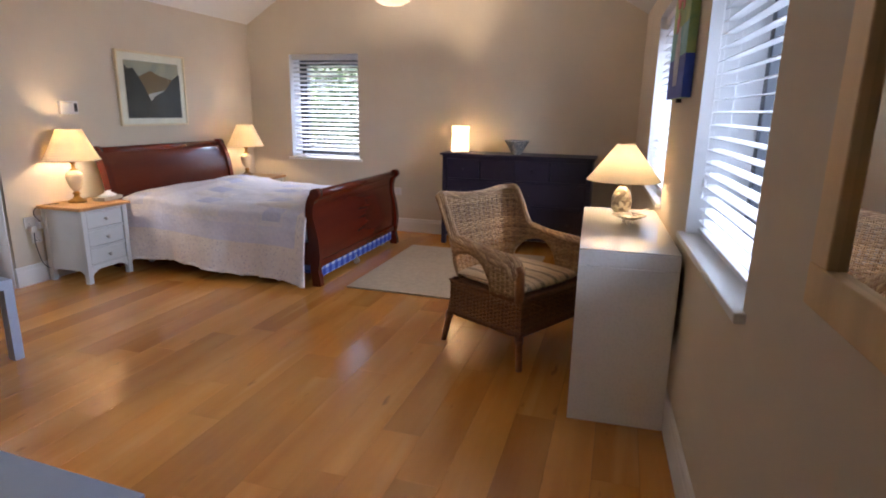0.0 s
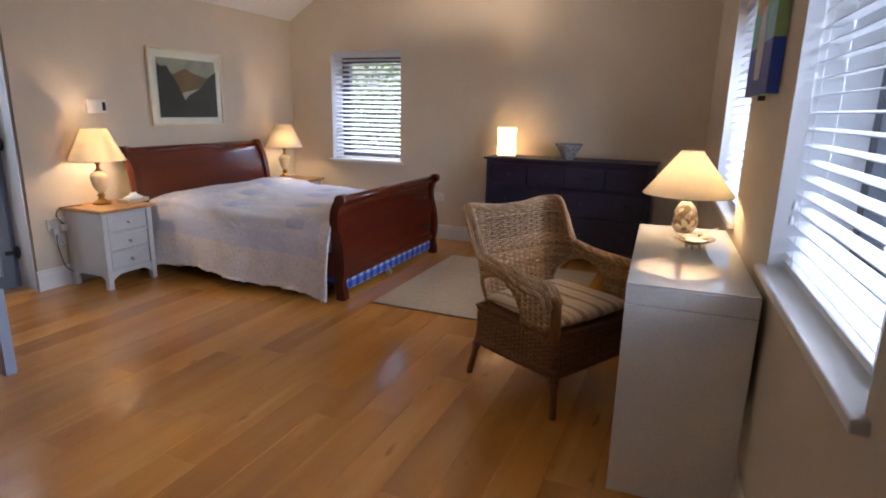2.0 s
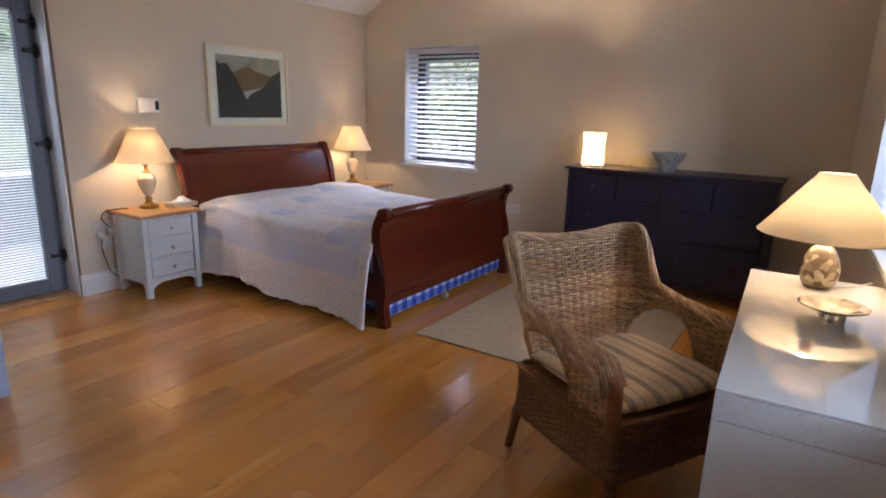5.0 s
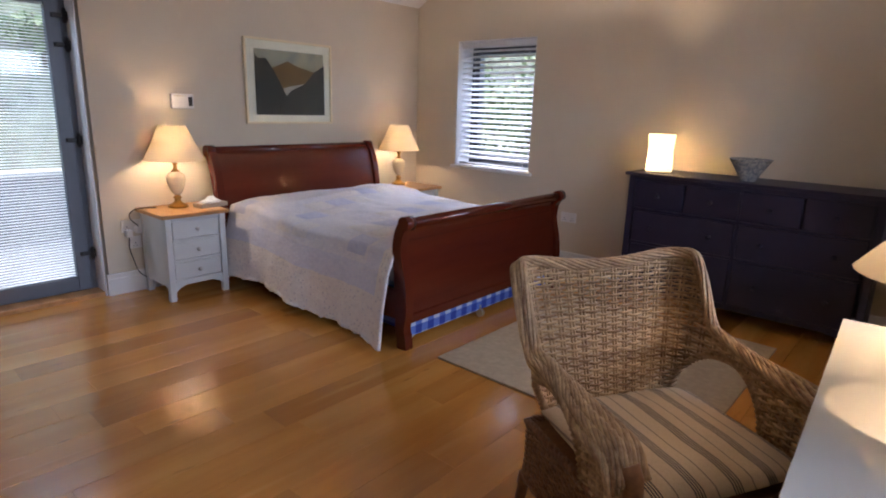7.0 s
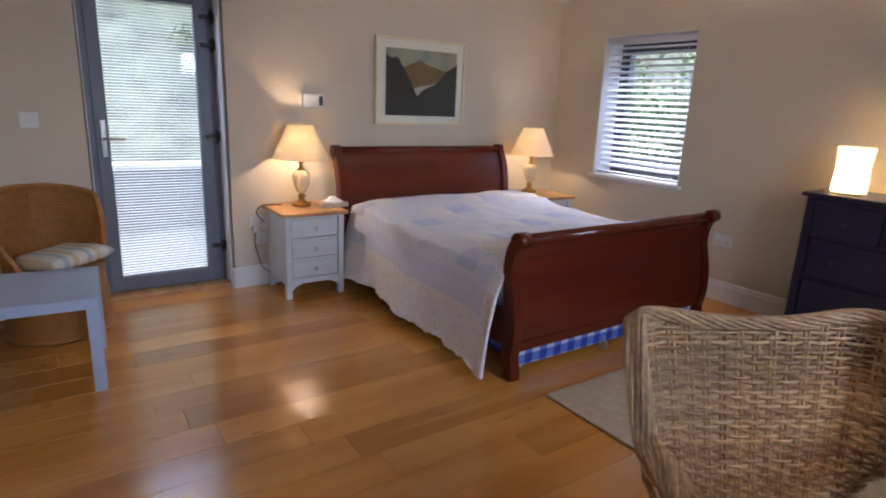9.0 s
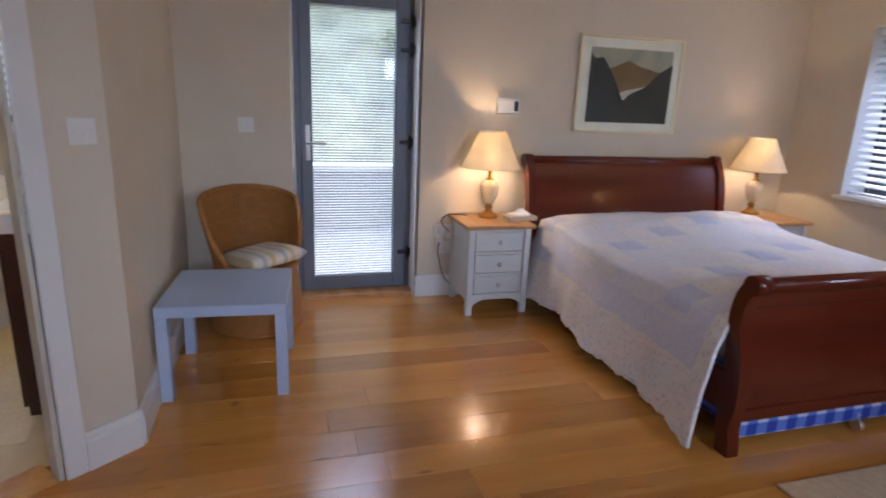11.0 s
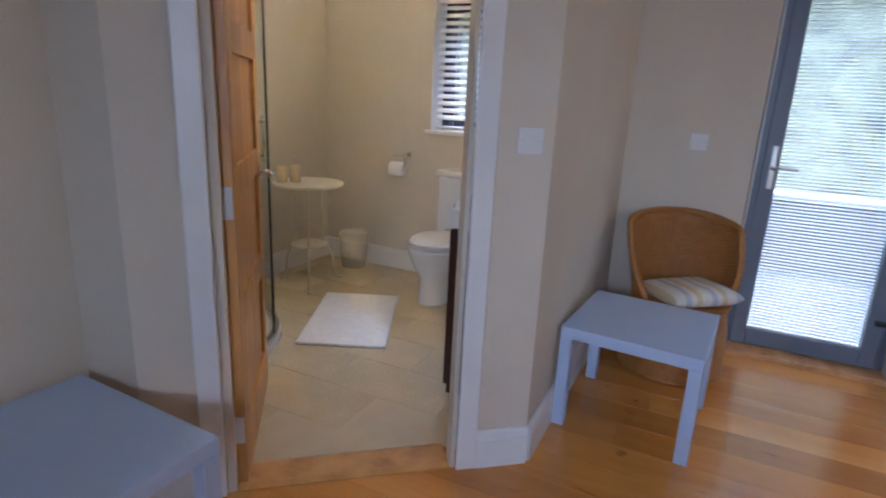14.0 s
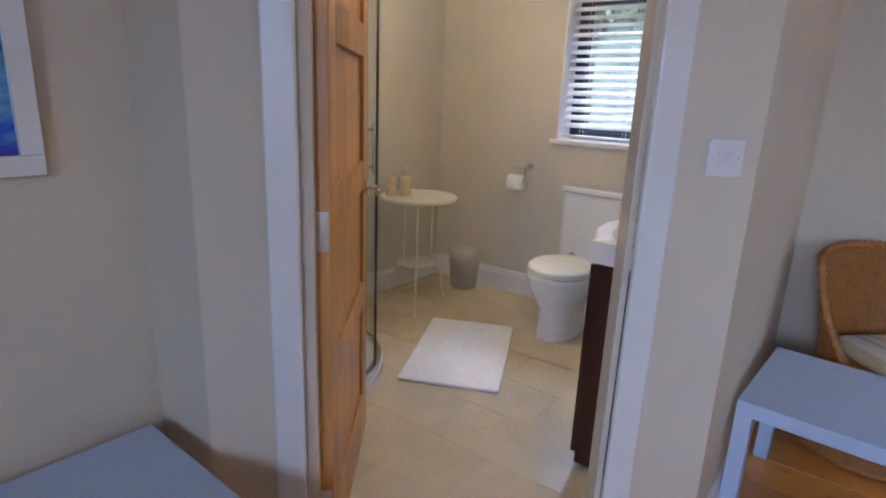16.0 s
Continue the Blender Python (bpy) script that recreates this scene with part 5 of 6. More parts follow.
def frame_bars(t, w, h, fw, x0, x1, mat, label=""):
    for y0, y1, z0, z1 in ((-w / 2, w / 2, h - fw, h), (-w / 2, w / 2, 0, fw), (-w / 2, -w / 2 + fw, fw, h - fw), (w / 2 - fw, w / 2, fw, h - fw)):
        part("frame_bar", cube(x0, x1, y0, y1, z0, z1, 0.003), mat, t, label)


lp = thing("landscape_picture", pose(LX + 0.004, 4.52, 1.17), "framed mountain lake print with wide cream mount behind glass", "picture")
frame_bars(lp, 0.83, 0.655, 0.016, 0.0, 0.026, plain("champagne_frame", srgb(232, 216, 180)[:3], 0.35, 0.2))
part("mount", cube(0.004, 0.010, -0.40, 0.40, 0.015, 0.64), plain("cream_mount", srgb(246, 238, 222)[:3], 0.85), lp, "cream card mount")
part("sky", cube(0.010, 0.0115, -0.325, 0.335, 0.07, 0.575), flat_mat("print_sky", srgb(150, 152, 140), srgb(196, 182, 150), 3), lp)
far = [(-0.22, 0.30), (-0.22, 0.43), (-0.16, 0.44), (-0.10, 0.465), (-0.05, 0.475), (-0.02, 0.497), (0.02, 0.48), (0.06, 0.462), (0.12, 0.44), (0.24, 0.425), (0.28, 0.42), (0.28, 0.30)]
part("far_mountain", shape(far, 0.0117), flat_mat("print_far_hill", srgb(112, 84, 50), srgb(136, 104, 64)), lp)
part("haze", shape([(-0.20, 0.20), (-0.20, 0.345), (0.0, 0.36), (0.24, 0.355), (0.24, 0.20)], 0.0134), flat_mat("print_haze", srgb(122, 94, 60), srgb(140, 112, 74)), lp)
part("lake", shape([(-0.10, 0.19), (-0.10, 0.27), (-0.02, 0.297), (0.13, 0.325), (0.14, 0.28), (0.05, 0.26), (-0.02, 0.2), (-0.06, 0.16)], 0.0151), flat_mat("print_lake", srgb(186, 180, 172), srgb(206, 198, 186)), lp)
left_hill = [(-0.325, 0.07), (-0.325, 0.535), (-0.29, 0.50), (-0.25, 0.485), (-0.235, 0.51), (-0.215, 0.495), (-0.20, 0.45), (-0.17, 0.435), (-0.12, 0.36), (-0.10, 0.28), (-0.09, 0.24), (-0.085, 0.20), (-0.04, 0.15), (0.04, 0.07)]
part("dark_hill", shape(left_hill, 0.0168), flat_mat("print_dark_hill", srgb(44, 44, 42), srgb(62, 58, 52)), lp)
right_hill = [(-0.12, 0.07), (-0.09, 0.20), (-0.05, 0.215), (0.0, 0.265), (0.04, 0.285), (0.13, 0.295), (0.17, 0.34), (0.21, 0.40), (0.24, 0.43), (0.28, 0.45), (0.335, 0.485), (0.335, 0.07)]
part("dark_hill", shape(right_hill, 0.0185), flat_mat("print_dark_hill_b", srgb(52, 50, 46), srgb(72, 66, 58)), lp)
pg = part("picture_glass", cube(0.0225, 0.0245, -0.40, 0.40, 0.016, 0.639), M["glass"], lp)
pg.visible_shadow = False

cv = thing("canvas_painting", RW @ pose(-0.004, 1.13, 1.435, 0, 0, 180), "small box canvas of pink flowers in a white vase", "painting")
part("canvas", cube(0.0, 0.04, -0.28, 0.28, 0.0, 0.62, 0.003), flat_mat("canvas_green", srgb(120, 168, 120), srgb(176, 196, 120), 5), cv)
part("blue_ground", cube(0.0402, 0.0412, -0.28, 0.28, 0.0, 0.19), flat_mat("canvas_blue", srgb(46, 56, 140), srgb(70, 90, 176), 6), cv)
part("blue_side", cube(0.0, 0.04, 0.2801, 0.2811, 0.0, 0.19), flat_mat("canvas_blue_side", srgb(30, 60, 160), srgb(40, 80, 190), 6), cv)
part("teal_band", cube(0.0402, 0.0412, -0.28, 0.28, 0.19, 0.33), flat_mat("canvas_teal", srgb(96, 170, 180), srgb(140, 196, 200), 6), cv)
part("vase", shape([(-0.06, 0.06), (-0.09, 0.16), (-0.07, 0.26), (-0.04, 0.30), (-0.05, 0.33), (0.05, 0.33), (0.04, 0.30), (0.07, 0.26), (0.09, 0.16), (0.06, 0.06)], 0.0414), flat_mat("canvas_vase", srgb(190, 190, 200), srgb(224, 220, 224)), cv)
rnd = random.Random(3)
pink = flat_mat("canvas_pink", srgb(196, 96, 110), srgb(226, 150, 150), 30)
for k in range(11):
    cy, cz, r = rnd.uniform(-0.13, 0.13), rnd.uniform(0.35, 0.55), rnd.uniform(0.03, 0.05)
    part("flower", shape([(cy + r * (1 + 0.2 * math.sin(5 * w)) * math.cos(w), cz + r * (1 + 0.2 * math.sin(5 * w)) * math.sin(w)) for w in [i / 20 * math.tau for i in range(20)]], 0.0430 + 0.0003 * k), pink, cv)
part("hanging_bracket", cube(0.005, 0.03, 0.02, 0.045, -0.02, 0.0, 0.002), M["black"], cv)

mr = thing("wall_mirror", RW @ pose(-0.004, -1.285, 1.045, 0, 0, 180), "wall mirror in a pale wooden frame", "mirror")
frame_bars(mr, 0.76, 0.95, 0.075, 0.0, 0.03, M["mirror_wood"])
part("mirror_glass", cube(0.006, 0.014, -0.31, 0.31, 0.07, 0.88), M["mirror"], mr)

ar = thing("abstract_picture", pose(-1.345, 0.289, 1.125), "white framed abstract painting in blue, green and purple", "picture")
AR = Matrix(((0, 1, 0, 0), (1, 0, 0, 0), (0, 0, 1, 0), (0, 0, 0, 1)))
for x0, x1, z0, z1 in ((-0.345, 0.345, 0, 0.045), (-0.345, 0.345, 0.655, 0.70), (-0.345, -0.30, 0.045, 0.655), (0.30, 0.345, 0.045, 0.655)):
    part("frame_bar", cube(x0, x1, 0.0, 0.03, z0, z1, 0.003), M["trim"], ar)


def abstract_mat():
    m = Mat("abstract_paint", (0.1, 0.3, 0.4), 0.45)
    v = m.coords((1, 1, 1.6))
    n = m.noise(v, 5, 6, 0.6, 2.0)
    tc = m.node("ShaderNodeTexCoord")
    sp = m.node("ShaderNodeSeparateXYZ")
    m.link(tc.outputs["Object"], sp.inputs[0])
    ad = m.node("ShaderNodeMath", operation="MULTIPLY_ADD")
    ad.inputs[1].default_value, ad.inputs[2].default_value = 1.1, -0.12
    m.link(sp.outputs["Z"], ad.inputs[0])
    mx = m.node("ShaderNodeMath", operation="MULTIPLY_ADD")
    mx.inputs[1].default_value = 0.5
    m.link(n, mx.inputs[0])
    m.link(ad.outputs[0], mx.inputs[2])
    m.color(m.ramp(mx.outputs[0], [(0.12, srgb(60, 36, 150)), (0.22, srgb(40, 80, 190)), (0.32, srgb(110, 170, 200)), (0.42, srgb(30, 110, 140)), (0.55, srgb(40, 120, 60)), (0.7, srgb(120, 160, 50)), (0.85, srgb(20, 90, 150))]))
    m.bump(n, 0.3, 0.003)
    return m.m


part("painted_sheet", cube(-0.31, 0.31, 0.004, 0.018, 0.04, 0.66), abstract_mat(), ar)

# ---- small fittings ----
th = thing("thermostat", pose(LX + 0.001, 3.60, 1.275), "white wall thermostat with a small dark display", "thermostat")
part("case", cube(0, 0.03, -0.075, 0.085, 0.0, 0.105, 0.006), M["plastic"], th)
part("display", cube(0.0302, 0.032, 0.045, 0.075, 0.02, 0.085, 0.001), M["black"], th)
part("vent", cube(0.0302, 0.0312, -0.06, 0.03, 0.088, 0.092), M["grout"], th)


def socket(m, w, label, extra=True):
    t = thing("wall_socket", m, label, "socket")
    part("plate", cube(0, 0.009, -w / 2, w / 2, 0, 0.086, 0.003), M["plastic"], t)
    for k in range(2 if w > 0.1 else 1):
        o = (-w / 4 if k == 0 else w / 4) if w > 0.1 else 0
        part("rocker", cube(0.009, 0.012, o - 0.012, o + 0.003, 0.055, 0.075, 0.001), M["plastic"], t)
        if extra:
            for dy, dz in ((0, 0.038), (-0.011, 0.018), (0.011, 0.018)):
                part("slot", cube(0.0088, 0.0094, o + dy - 0.002, o + dy + 0.002, dz - 0.005, dz + 0.005), M["black"], t)
    return t


socket(pose(LX + 0.001, 3.19, 0.43), 0.146, "white double wall socket beside the bedside cabinet")
socket(pose(LX + 0.001, 3.20, 0.31), 0.086, "white single wall socket below the double one")
socket(pose(-2.41, BY - 0.001, 0.41, 0, 0, -90), 0.146, "white double wall socket behind the bed's foot")
socket(pose(-2.60, BY - 0.001, 0.41, 0, 0, -90), 0.086, "white wall plate beside the double socket", False)
ch = thing("plug_adapter", pose(LX + 0.012, 3.19, 0.40), "white plug with trailing lamp cable", "plug")
part("plug_body", cube(0, 0.045, -0.06, -0.015, 0.0, 0.05, 0.008), M["plastic"], ch)
part("plug_body", cube(0, 0.04, 0.01, 0.055, 0.02, 0.07, 0.008), M["plastic"], ch)
bm = bmesh.new()
tube(bm, smooth3([(0.03, 0.03, 0.07), (0.05, -0.03, 0.14), (0.06, -0.01, 0.19), (0.09, 0.06, 0.205), (0.13, 0.12, 0.207)]), 0.0035, 6)
part("cable", bm, M["black"], ch, "dark flex running up to the lamp")
bm = bmesh.new()
tube(bm, smooth3([(0.04, -0.04, 0.0), (0.05, -0.05, -0.07), (0.04, -0.03, -0.15), (0.035, 0.0, -0.25), (0.05, 0.05, -0.30), (0.06, 0.10, -0.32)]), 0.0035, 6)
part("cable", bm, M["black"], ch, "dark flex hanging to the floor")


def switch(m, label, w=0.088):
    t = thing("light_switch", m, label, "light switch")
    part("plate", cube(-w / 2, w / 2, 0, 0.008, 0, 0.088, 0.003), M["plastic"], t)
    part("rocker", cube(-0.02, -0.002, 0.008, 0.012, 0.03, 0.058, 0.001), M["plastic"], t)
    part("rocker", cube(0.002, 0.02, 0.008, 0.012, 0.03, 0.058, 0.001), M["plastic"], t)
    for sx in (-0.03, 0.03):
        bm = bmesh.new()
        tube(bm, [(sx, 0.0075, 0.044), (sx, 0.0088, 0.044)], 0.003, 10)
        part("screw", bm, M["steel"], t)
    return t


switch(DOORWAY @ pose(0.085, 0.001, 1.17), "white double rocker light switch beside the shower room door")
switch(pose(LX + 0.001, 1.92, 1.115, 0, 0, -90), "white light switch near the glazed door")

tb1 = thing("tissue_box", pose(-3.965, 3.63, 0.601, 0, 0, 8), "low tissue box with a white tissue pulled up", "tissue box")
part("box", cube(-0.055, 0.055, -0.105, 0.105, 0, 0.03, 0.004), plain("tissue_box_card", srgb(188, 172, 150)[:3], 0.6, vary=0.2, scale=40), tb1)
bm = bmesh.new()
lathe(bm, [(0.05, 0.03), (0.052, 0.038), (0.035, 0.048), (0.022, 0.058), (0.012, 0.072), (0.0, 0.076)], 22)
for v in bm.verts:
    k = noise.noise((v.co.x * 50, v.co.y * 50, v.co.z * 40))
    v.co += Vector((0.012 * k, 0.016 * k + v.co.y * 0.5, 0.006 * k))
part("tissue", bm, M["tissue"], tb1, "crumpled white tissue", True)

pd = thing("pendant_lamp", pose(-2.1, 5.2, 2.28), "white bowl pendant lamp hanging from the ridge", "pendant lamp")
part("shade", lathe(bmesh.new(), [(0.0, 0.0), (0.10, 0.012), (0.17, 0.05), (0.205, 0.11), (0.208, 0.11), (0.173, 0.048), (0.10, 0.008), (0.0, -0.004)], 40, cap=False), M["shade_white"], pd, "opal white bowl", True)
bm = bmesh.new()
tube(bm, [(0, 0, 0.16), (0, 0, roof(-2.1) - 2.28)], 0.004, 6)
part("flex", bm, M["plastic"], pd)
part("lamp_holder", lathe(bmesh.new(), [(0.02, 0.13), (0.025, 0.15), (0.02, 0.19), (0.006, 0.2)], 16), M["plastic"], pd)
bm = bmesh.new()
for k in range(3):
    w = k / 3 * math.tau
    tube(bm, [(0.205 * math.cos(w), 0.205 * math.sin(w), 0.11), (0.0, 0.0, 0.30)], 0.0015, 5)
part("chains", bm, M["steel"], pd)

# ---- shower room ----
def toilet(m):
    """Back against x=0, facing +x."""
    t = thing("toilet", m, "white close-coupled toilet with closed lid", "toilet")
    bm = bmesh.new()

    def ring(cx, rx, ry, z, n=32, sq=2.4):
        out = []
        for k in range(n):
            w = k / n * math.tau
            c, s = math.cos(w), math.sin(w)
            out.append(bm.verts.new((cx + rx * math.copysign(abs(c) ** (2 / sq), c), ry * math.copysign(abs(s) ** (2 / sq), s), z)))
        return out
    rings = [ring(0.40, 0.20, 0.105, 0.0), ring(0.40, 0.20, 0.10, 0.10), ring(0.40, 0.20, 0.10, 0.18), ring(0.41, 0.22, 0.14, 0.24), ring(0.42, 0.235, 0.172, 0.31), ring(0.425, 0.24, 0.182, 0.36), ring(0.425, 0.24, 0.182, 0.385)]
    for a, b in zip(rings, rings[1:]):
        for k in range(32):
            bm.faces.new((a[k], a[(k + 1) % 32], b[(k + 1) % 32], b[k])).smooth = True
    bm.faces.new(rings[-1])
    box(bm, 0.0, 0.30, -0.10, 0.10, 0.0, 0.36, 0.02)
    part("pan", bm, M["porcelain"], t)
    bm2 = bmesh.new()
    for z0, z1, g in ((0.388, 0.402, 0.0), (0.404, 0.425, 0.004)):
        prev = None
        for z, e in ((z0, 0.004), ((z0 + z1) / 2, -0.002), (z1, 0.012)):
            r = []
            for k in range(36):
                w = k / 36 * math.tau
                c, s = math.cos(w), math.sin(w)
                rx = (0.245 if c > 0 else 0.19) - e + g
                r.append(bm2.verts.new((0.425 + rx * c, (0.188 - e + g) * math.copysign(abs(s) ** 0.9, s), z)))
            if prev:
                for k in range(36):
                    bm2.faces.new((prev[k], prev[(k + 1) % 36], r[(k + 1) % 36], r[k])).smooth = True
            else:
                bm2.faces.new(r[::-1])
            prev = r
        bm2.faces.new(prev)
    part("seat_lid", bm2, M["porcelain"], t)
    part("cistern", cube(0.005, 0.175, -0.185, 0.185, 0.36, 0.79, 0.025), M["porcelain"], t)
    part("cistern_lid", cube(0.0, 0.185, -0.195, 0.195, 0.79, 0.828, 0.012), M["porcelain"], t)
    part("flush_button", lathe(bmesh.new(), [(0.022, 0.828), (0.022, 0.834), (0.0, 0.835)], 20, (0.09, 0, 0)), M["chrome"], t, "round chrome flush button")
    for sy in (-0.06, 0.06):
        bm = bmesh.new()
        tube(bm, [(0.215, sy - 0.015, 0.425), (0.215, sy + 0.015, 0.425)], 0.012, 10)
        part("lid_hinge", bm, M["chrome"], t)
    return t


toilet(pose(BX + 0.02, 0.48, 0, 0, 0, -3))

bt = thing("bistro_table", pose(-3.92, -0.44, 0), "cream metal side table with a round top and curved legs", "side table")
part("tabletop", lathe(bmesh.new(), [(0.0, 0.70), (0.225, 0.70), (0.235, 0.707), (0.235, 0.722), (0.225, 0.72), (0.0, 0.714)], 40, cap=False), M["ivory_metal"], bt)
for k in range(3):
    w = k / 3 * math.tau + 0.65
    c, s = math.cos(w), math.sin(w)
    prof = [(0.10, 0.70), (0.10, 0.45), (0.105, 0.30), (0.15, 0.24), (0.185, 0.16), (0.19, 0.09), (0.215, 0.02), (0.25, 0.006)]
    bm = bmesh.new()
    tube(bm, smooth3([(r * c, r * s, z) for r, z in prof], 6), 0.007, 8)
    part("leg", bm, M["ivory_metal"], bt)
part("lower_shelf", lathe(bmesh.new(), [(0.0, 0.285), (0.12, 0.285), (0.125, 0.292), (0.12, 0.298), (0.0, 0.294)], 32, cap=False), M["ivory_metal"], bt)
for nm, lab, px, py, pr, hh in (("soap_dispenser", "cream ceramic soap dispenser with a metal pump", -3.87, -0.51, 0.035, 0.12), ("tumbler", "cream ceramic tumbler on the round table", -3.81, -0.57, 0.035, 0.11)):
    t = thing(nm, pose(px, py, 0.722), lab, nm.replace("_", " "))
    part("body", lathe(bmesh.new(), [(0.0, 0.0), (pr, 0.0), (pr, hh * 0.9), (pr * 0.8, hh), (0.0, hh)], 24), M["ivory"], t)
    if nm == "soap_dispenser":
        bm = bmesh.new()
        tube(bm, [(0, 0, hh), (0, 0, hh + 0.05)], 0.006, 10)
        tube(bm, [(0, 0, hh + 0.048), (0.04, 0.01, hh + 0.046)], 0.005, 8)
        part("pump", bm, M["steel"], t, "steel pump")

bn = thing("waste_bin", pose(-4.44, -0.43, 0), "pale translucent plastic waste bin", "bin")
part("bin_body", lathe(bmesh.new(), [(0.09, 0.0), (0.115, 0.26), (0.119, 0.262), (0.119, 0.27), (0.111, 0.27), (0.086, 0.005), (0.0, 0.005)], 32), M["bin_plastic"], bn)

solid("bath_mat", cube(-0.245, 0.245, -0.40, 0.40, 0.001, 0.016, 0.006), M["mat"], "white towelling bath mat on the tiled floor", "bath mat", m=pose(-3.55, 0.185, 0, 0, 0, -64.8))

rh = thing("toilet_roll_holder", pose(BX, -0.10, 0.80), "chrome toilet roll holder with a white roll", "roll holder")
bm = bmesh.new()
tube(bm, [(0.0, 0.05, 0.09), (0.008, 0.05, 0.09)], 0.024, 20)
tube(bm, smooth3([(0.008, 0.05, 0.09), (0.05, 0.05, 0.09), (0.06, 0.05, 0.085), (0.065, 0.05, 0.06), (0.065, 0.05, 0.02), (0.065, 0.03, 0.0), (0.065, -0.07, 0.0)]), 0.006, 8)
tube(bm, [(0.035, -0.07, 0.075), (0.035, 0.05, 0.09)], 0.005, 8)
part("bracket", bm, M["chrome"], rh)
bm = bmesh.new()
prof = [(0.02, -0.05), (0.052, -0.05), (0.052, 0.05), (0.02, 0.05), (0.02, -0.05)]
lathe(bm, prof, 28, cap=False)
bmesh.ops.transform(bm, matrix=Matrix.Translation((0.065, -0.01, -0.014)) @ Matrix.Rotation(radians(90), 4, "X"), verts=bm.verts[:])
part("paper_roll", bm, M["tissue"], rh, "white paper roll")

vn = thing("vanity_unit", pose(-3.02, 1.433, 0), "dark wenge vanity unit with a white ceramic basin", "vanity unit")
b = bmesh.new()
box(b, -0.60, 0.0, -0.36, -0.003, 0.02, 0.80, 0.002)
part("carcass", b, M["wenge"], vn)
for k in range(2):
    part("door", cube(-0.597 + k * 0.299, -0.303 + k * 0.299, -0.38, -0.361, 0.06, 0.79, 0.002), M["wenge"], vn)
bb = bmesh.new()
rows = []
for zz, grow in ((0.80, 0.0), (0.81, 0.006), (0.865, 0.008), (0.875, 0.0)):
    r = []
    n = 48
    for k in range(n + 1):
        u = k / n
        x = -0.61 + 0.62 * u
        bow = 0.07 * math.sin(math.pi * max(0, min(1, (u - 0.12) / 0.76))) ** 0.8
        r.append((x, -0.385 - bow - grow, zz))
    ring = [bb.verts.new(p) for p in r] + [bb.verts.new((0.01, -0.003, zz)), bb.verts.new((-0.61, -0.003, zz))]
    rows.append(ring)
for a, c in zip(rows, rows[1:]):
    for k in range(len(a)):
        bb.faces.new((a[k], a[(k + 1) % len(a)], c[(k + 1) % len(a)], c[k]))
bb.faces.new(rows[0][::-1])
top = rows[-1]
nb = len(top)
cx, cy = -0.30, -0.22
inner = [bb.verts.new((cx + (v.co.x - cx) * 0.80, cy + (v.co.y - cy) * 0.78, 0.872)) for v in top]
deep = [bb.verts.new((cx + (v.co.x - cx) * 0.55, cy + (v.co.y - cy) * 0.55, 0.80)) for v in top]
for k in range(nb):
    j = (k + 1) % nb
    bb.faces.new((top[k], top[j], inner[j], inner[k]))
    bb.faces.new((inner[k], inner[j], deep[j], deep[k])).smooth = True
bb.faces.new(deep)
part("basin", bb, M["porcelain"], vn, "white ceramic basin with a bowed front")
bm = bmesh.new()
tube(bm, smooth3([(-0.30, -0.06, 0.872), (-0.30, -0.06, 0.97), (-0.30, -0.09, 1.0), (-0.30, -0.18, 0.99)]), 0.013, 12)
part("tap", bm, M["chrome"], vn, "chrome tap")

# quadrant shower: tray, glass, rails, handle
sw = thing("shower_enclosure", pose(-2.77, -0.45, 0), "quadrant shower enclosure with curved glass doors and chrome rails", "shower")


def quad(r, n=28):
    """Outline of the quadrant: from the south wall round to the east wall."""
    out = [(-r, -0.345)]
    for k in range(n + 1):
        w = math.pi - k / n * math.pi / 2
        out.append((r * math.cos(w), r * math.sin(w)))
    out.append((0.86, r))
    return out


def band(bm, r0, r1, z0, z1):
    o, i = quad(r1), quad(r0)
    vo0 = [bm.verts.new((x, y, z0)) for x, y in o]
    vo1 = [bm.verts.new((x, y, z1)) for x, y in o]
    vi0 = [bm.verts.new((x, y, z0)) for x, y in i]
    vi1 = [bm.verts.new((x, y, z1)) for x, y in i]
    for k in range(len(o) - 1):
        for a, b in ((vo0, vo1), (vi1, vi0), (vo1, vi1), (vi0, vo0)):
            bm.faces.new((a[k], a[k + 1], b[k + 1], b[k])).smooth = True
    bm.faces.new((vo0[0], vi0[0], vi1[0], vo1[0]))
    bm.faces.new((vo0[-1], vo1[-1], vi1[-1], vi0[-1]))
    return bm


tray = bmesh.new()
o = quad(0.575) + [(0.86, -0.345)]
va = [tray.verts.new((x, y, 0.001)) for x, y in o]
vb = [tray.verts.new((x, y, 0.04)) for x, y in o]
tray.faces.new(va[::-1])
tray.faces.new(vb)
for k in range(len(o)):
    tray.faces.new((va[k], va[(k + 1) % len(o)], vb[(k + 1) % len(o)], vb[k]))
part("shower_tray", tray, M["bath_white"], sw, "white low shower tray")
part("bottom_rail", band(bmesh.new(), 0.535, 0.565, 0.041, 0.07), M["chrome"], sw)
part("top_rail", band(bmesh.new(), 0.535, 0.565, 1.90, 1.93), M["chrome"], sw)
gl = part("curved_glass", band(bmesh.new(), 0.546, 0.552, 0.07, 1.90), M["green_glass"], sw, "curved clear glass")
gl.visible_shadow = False
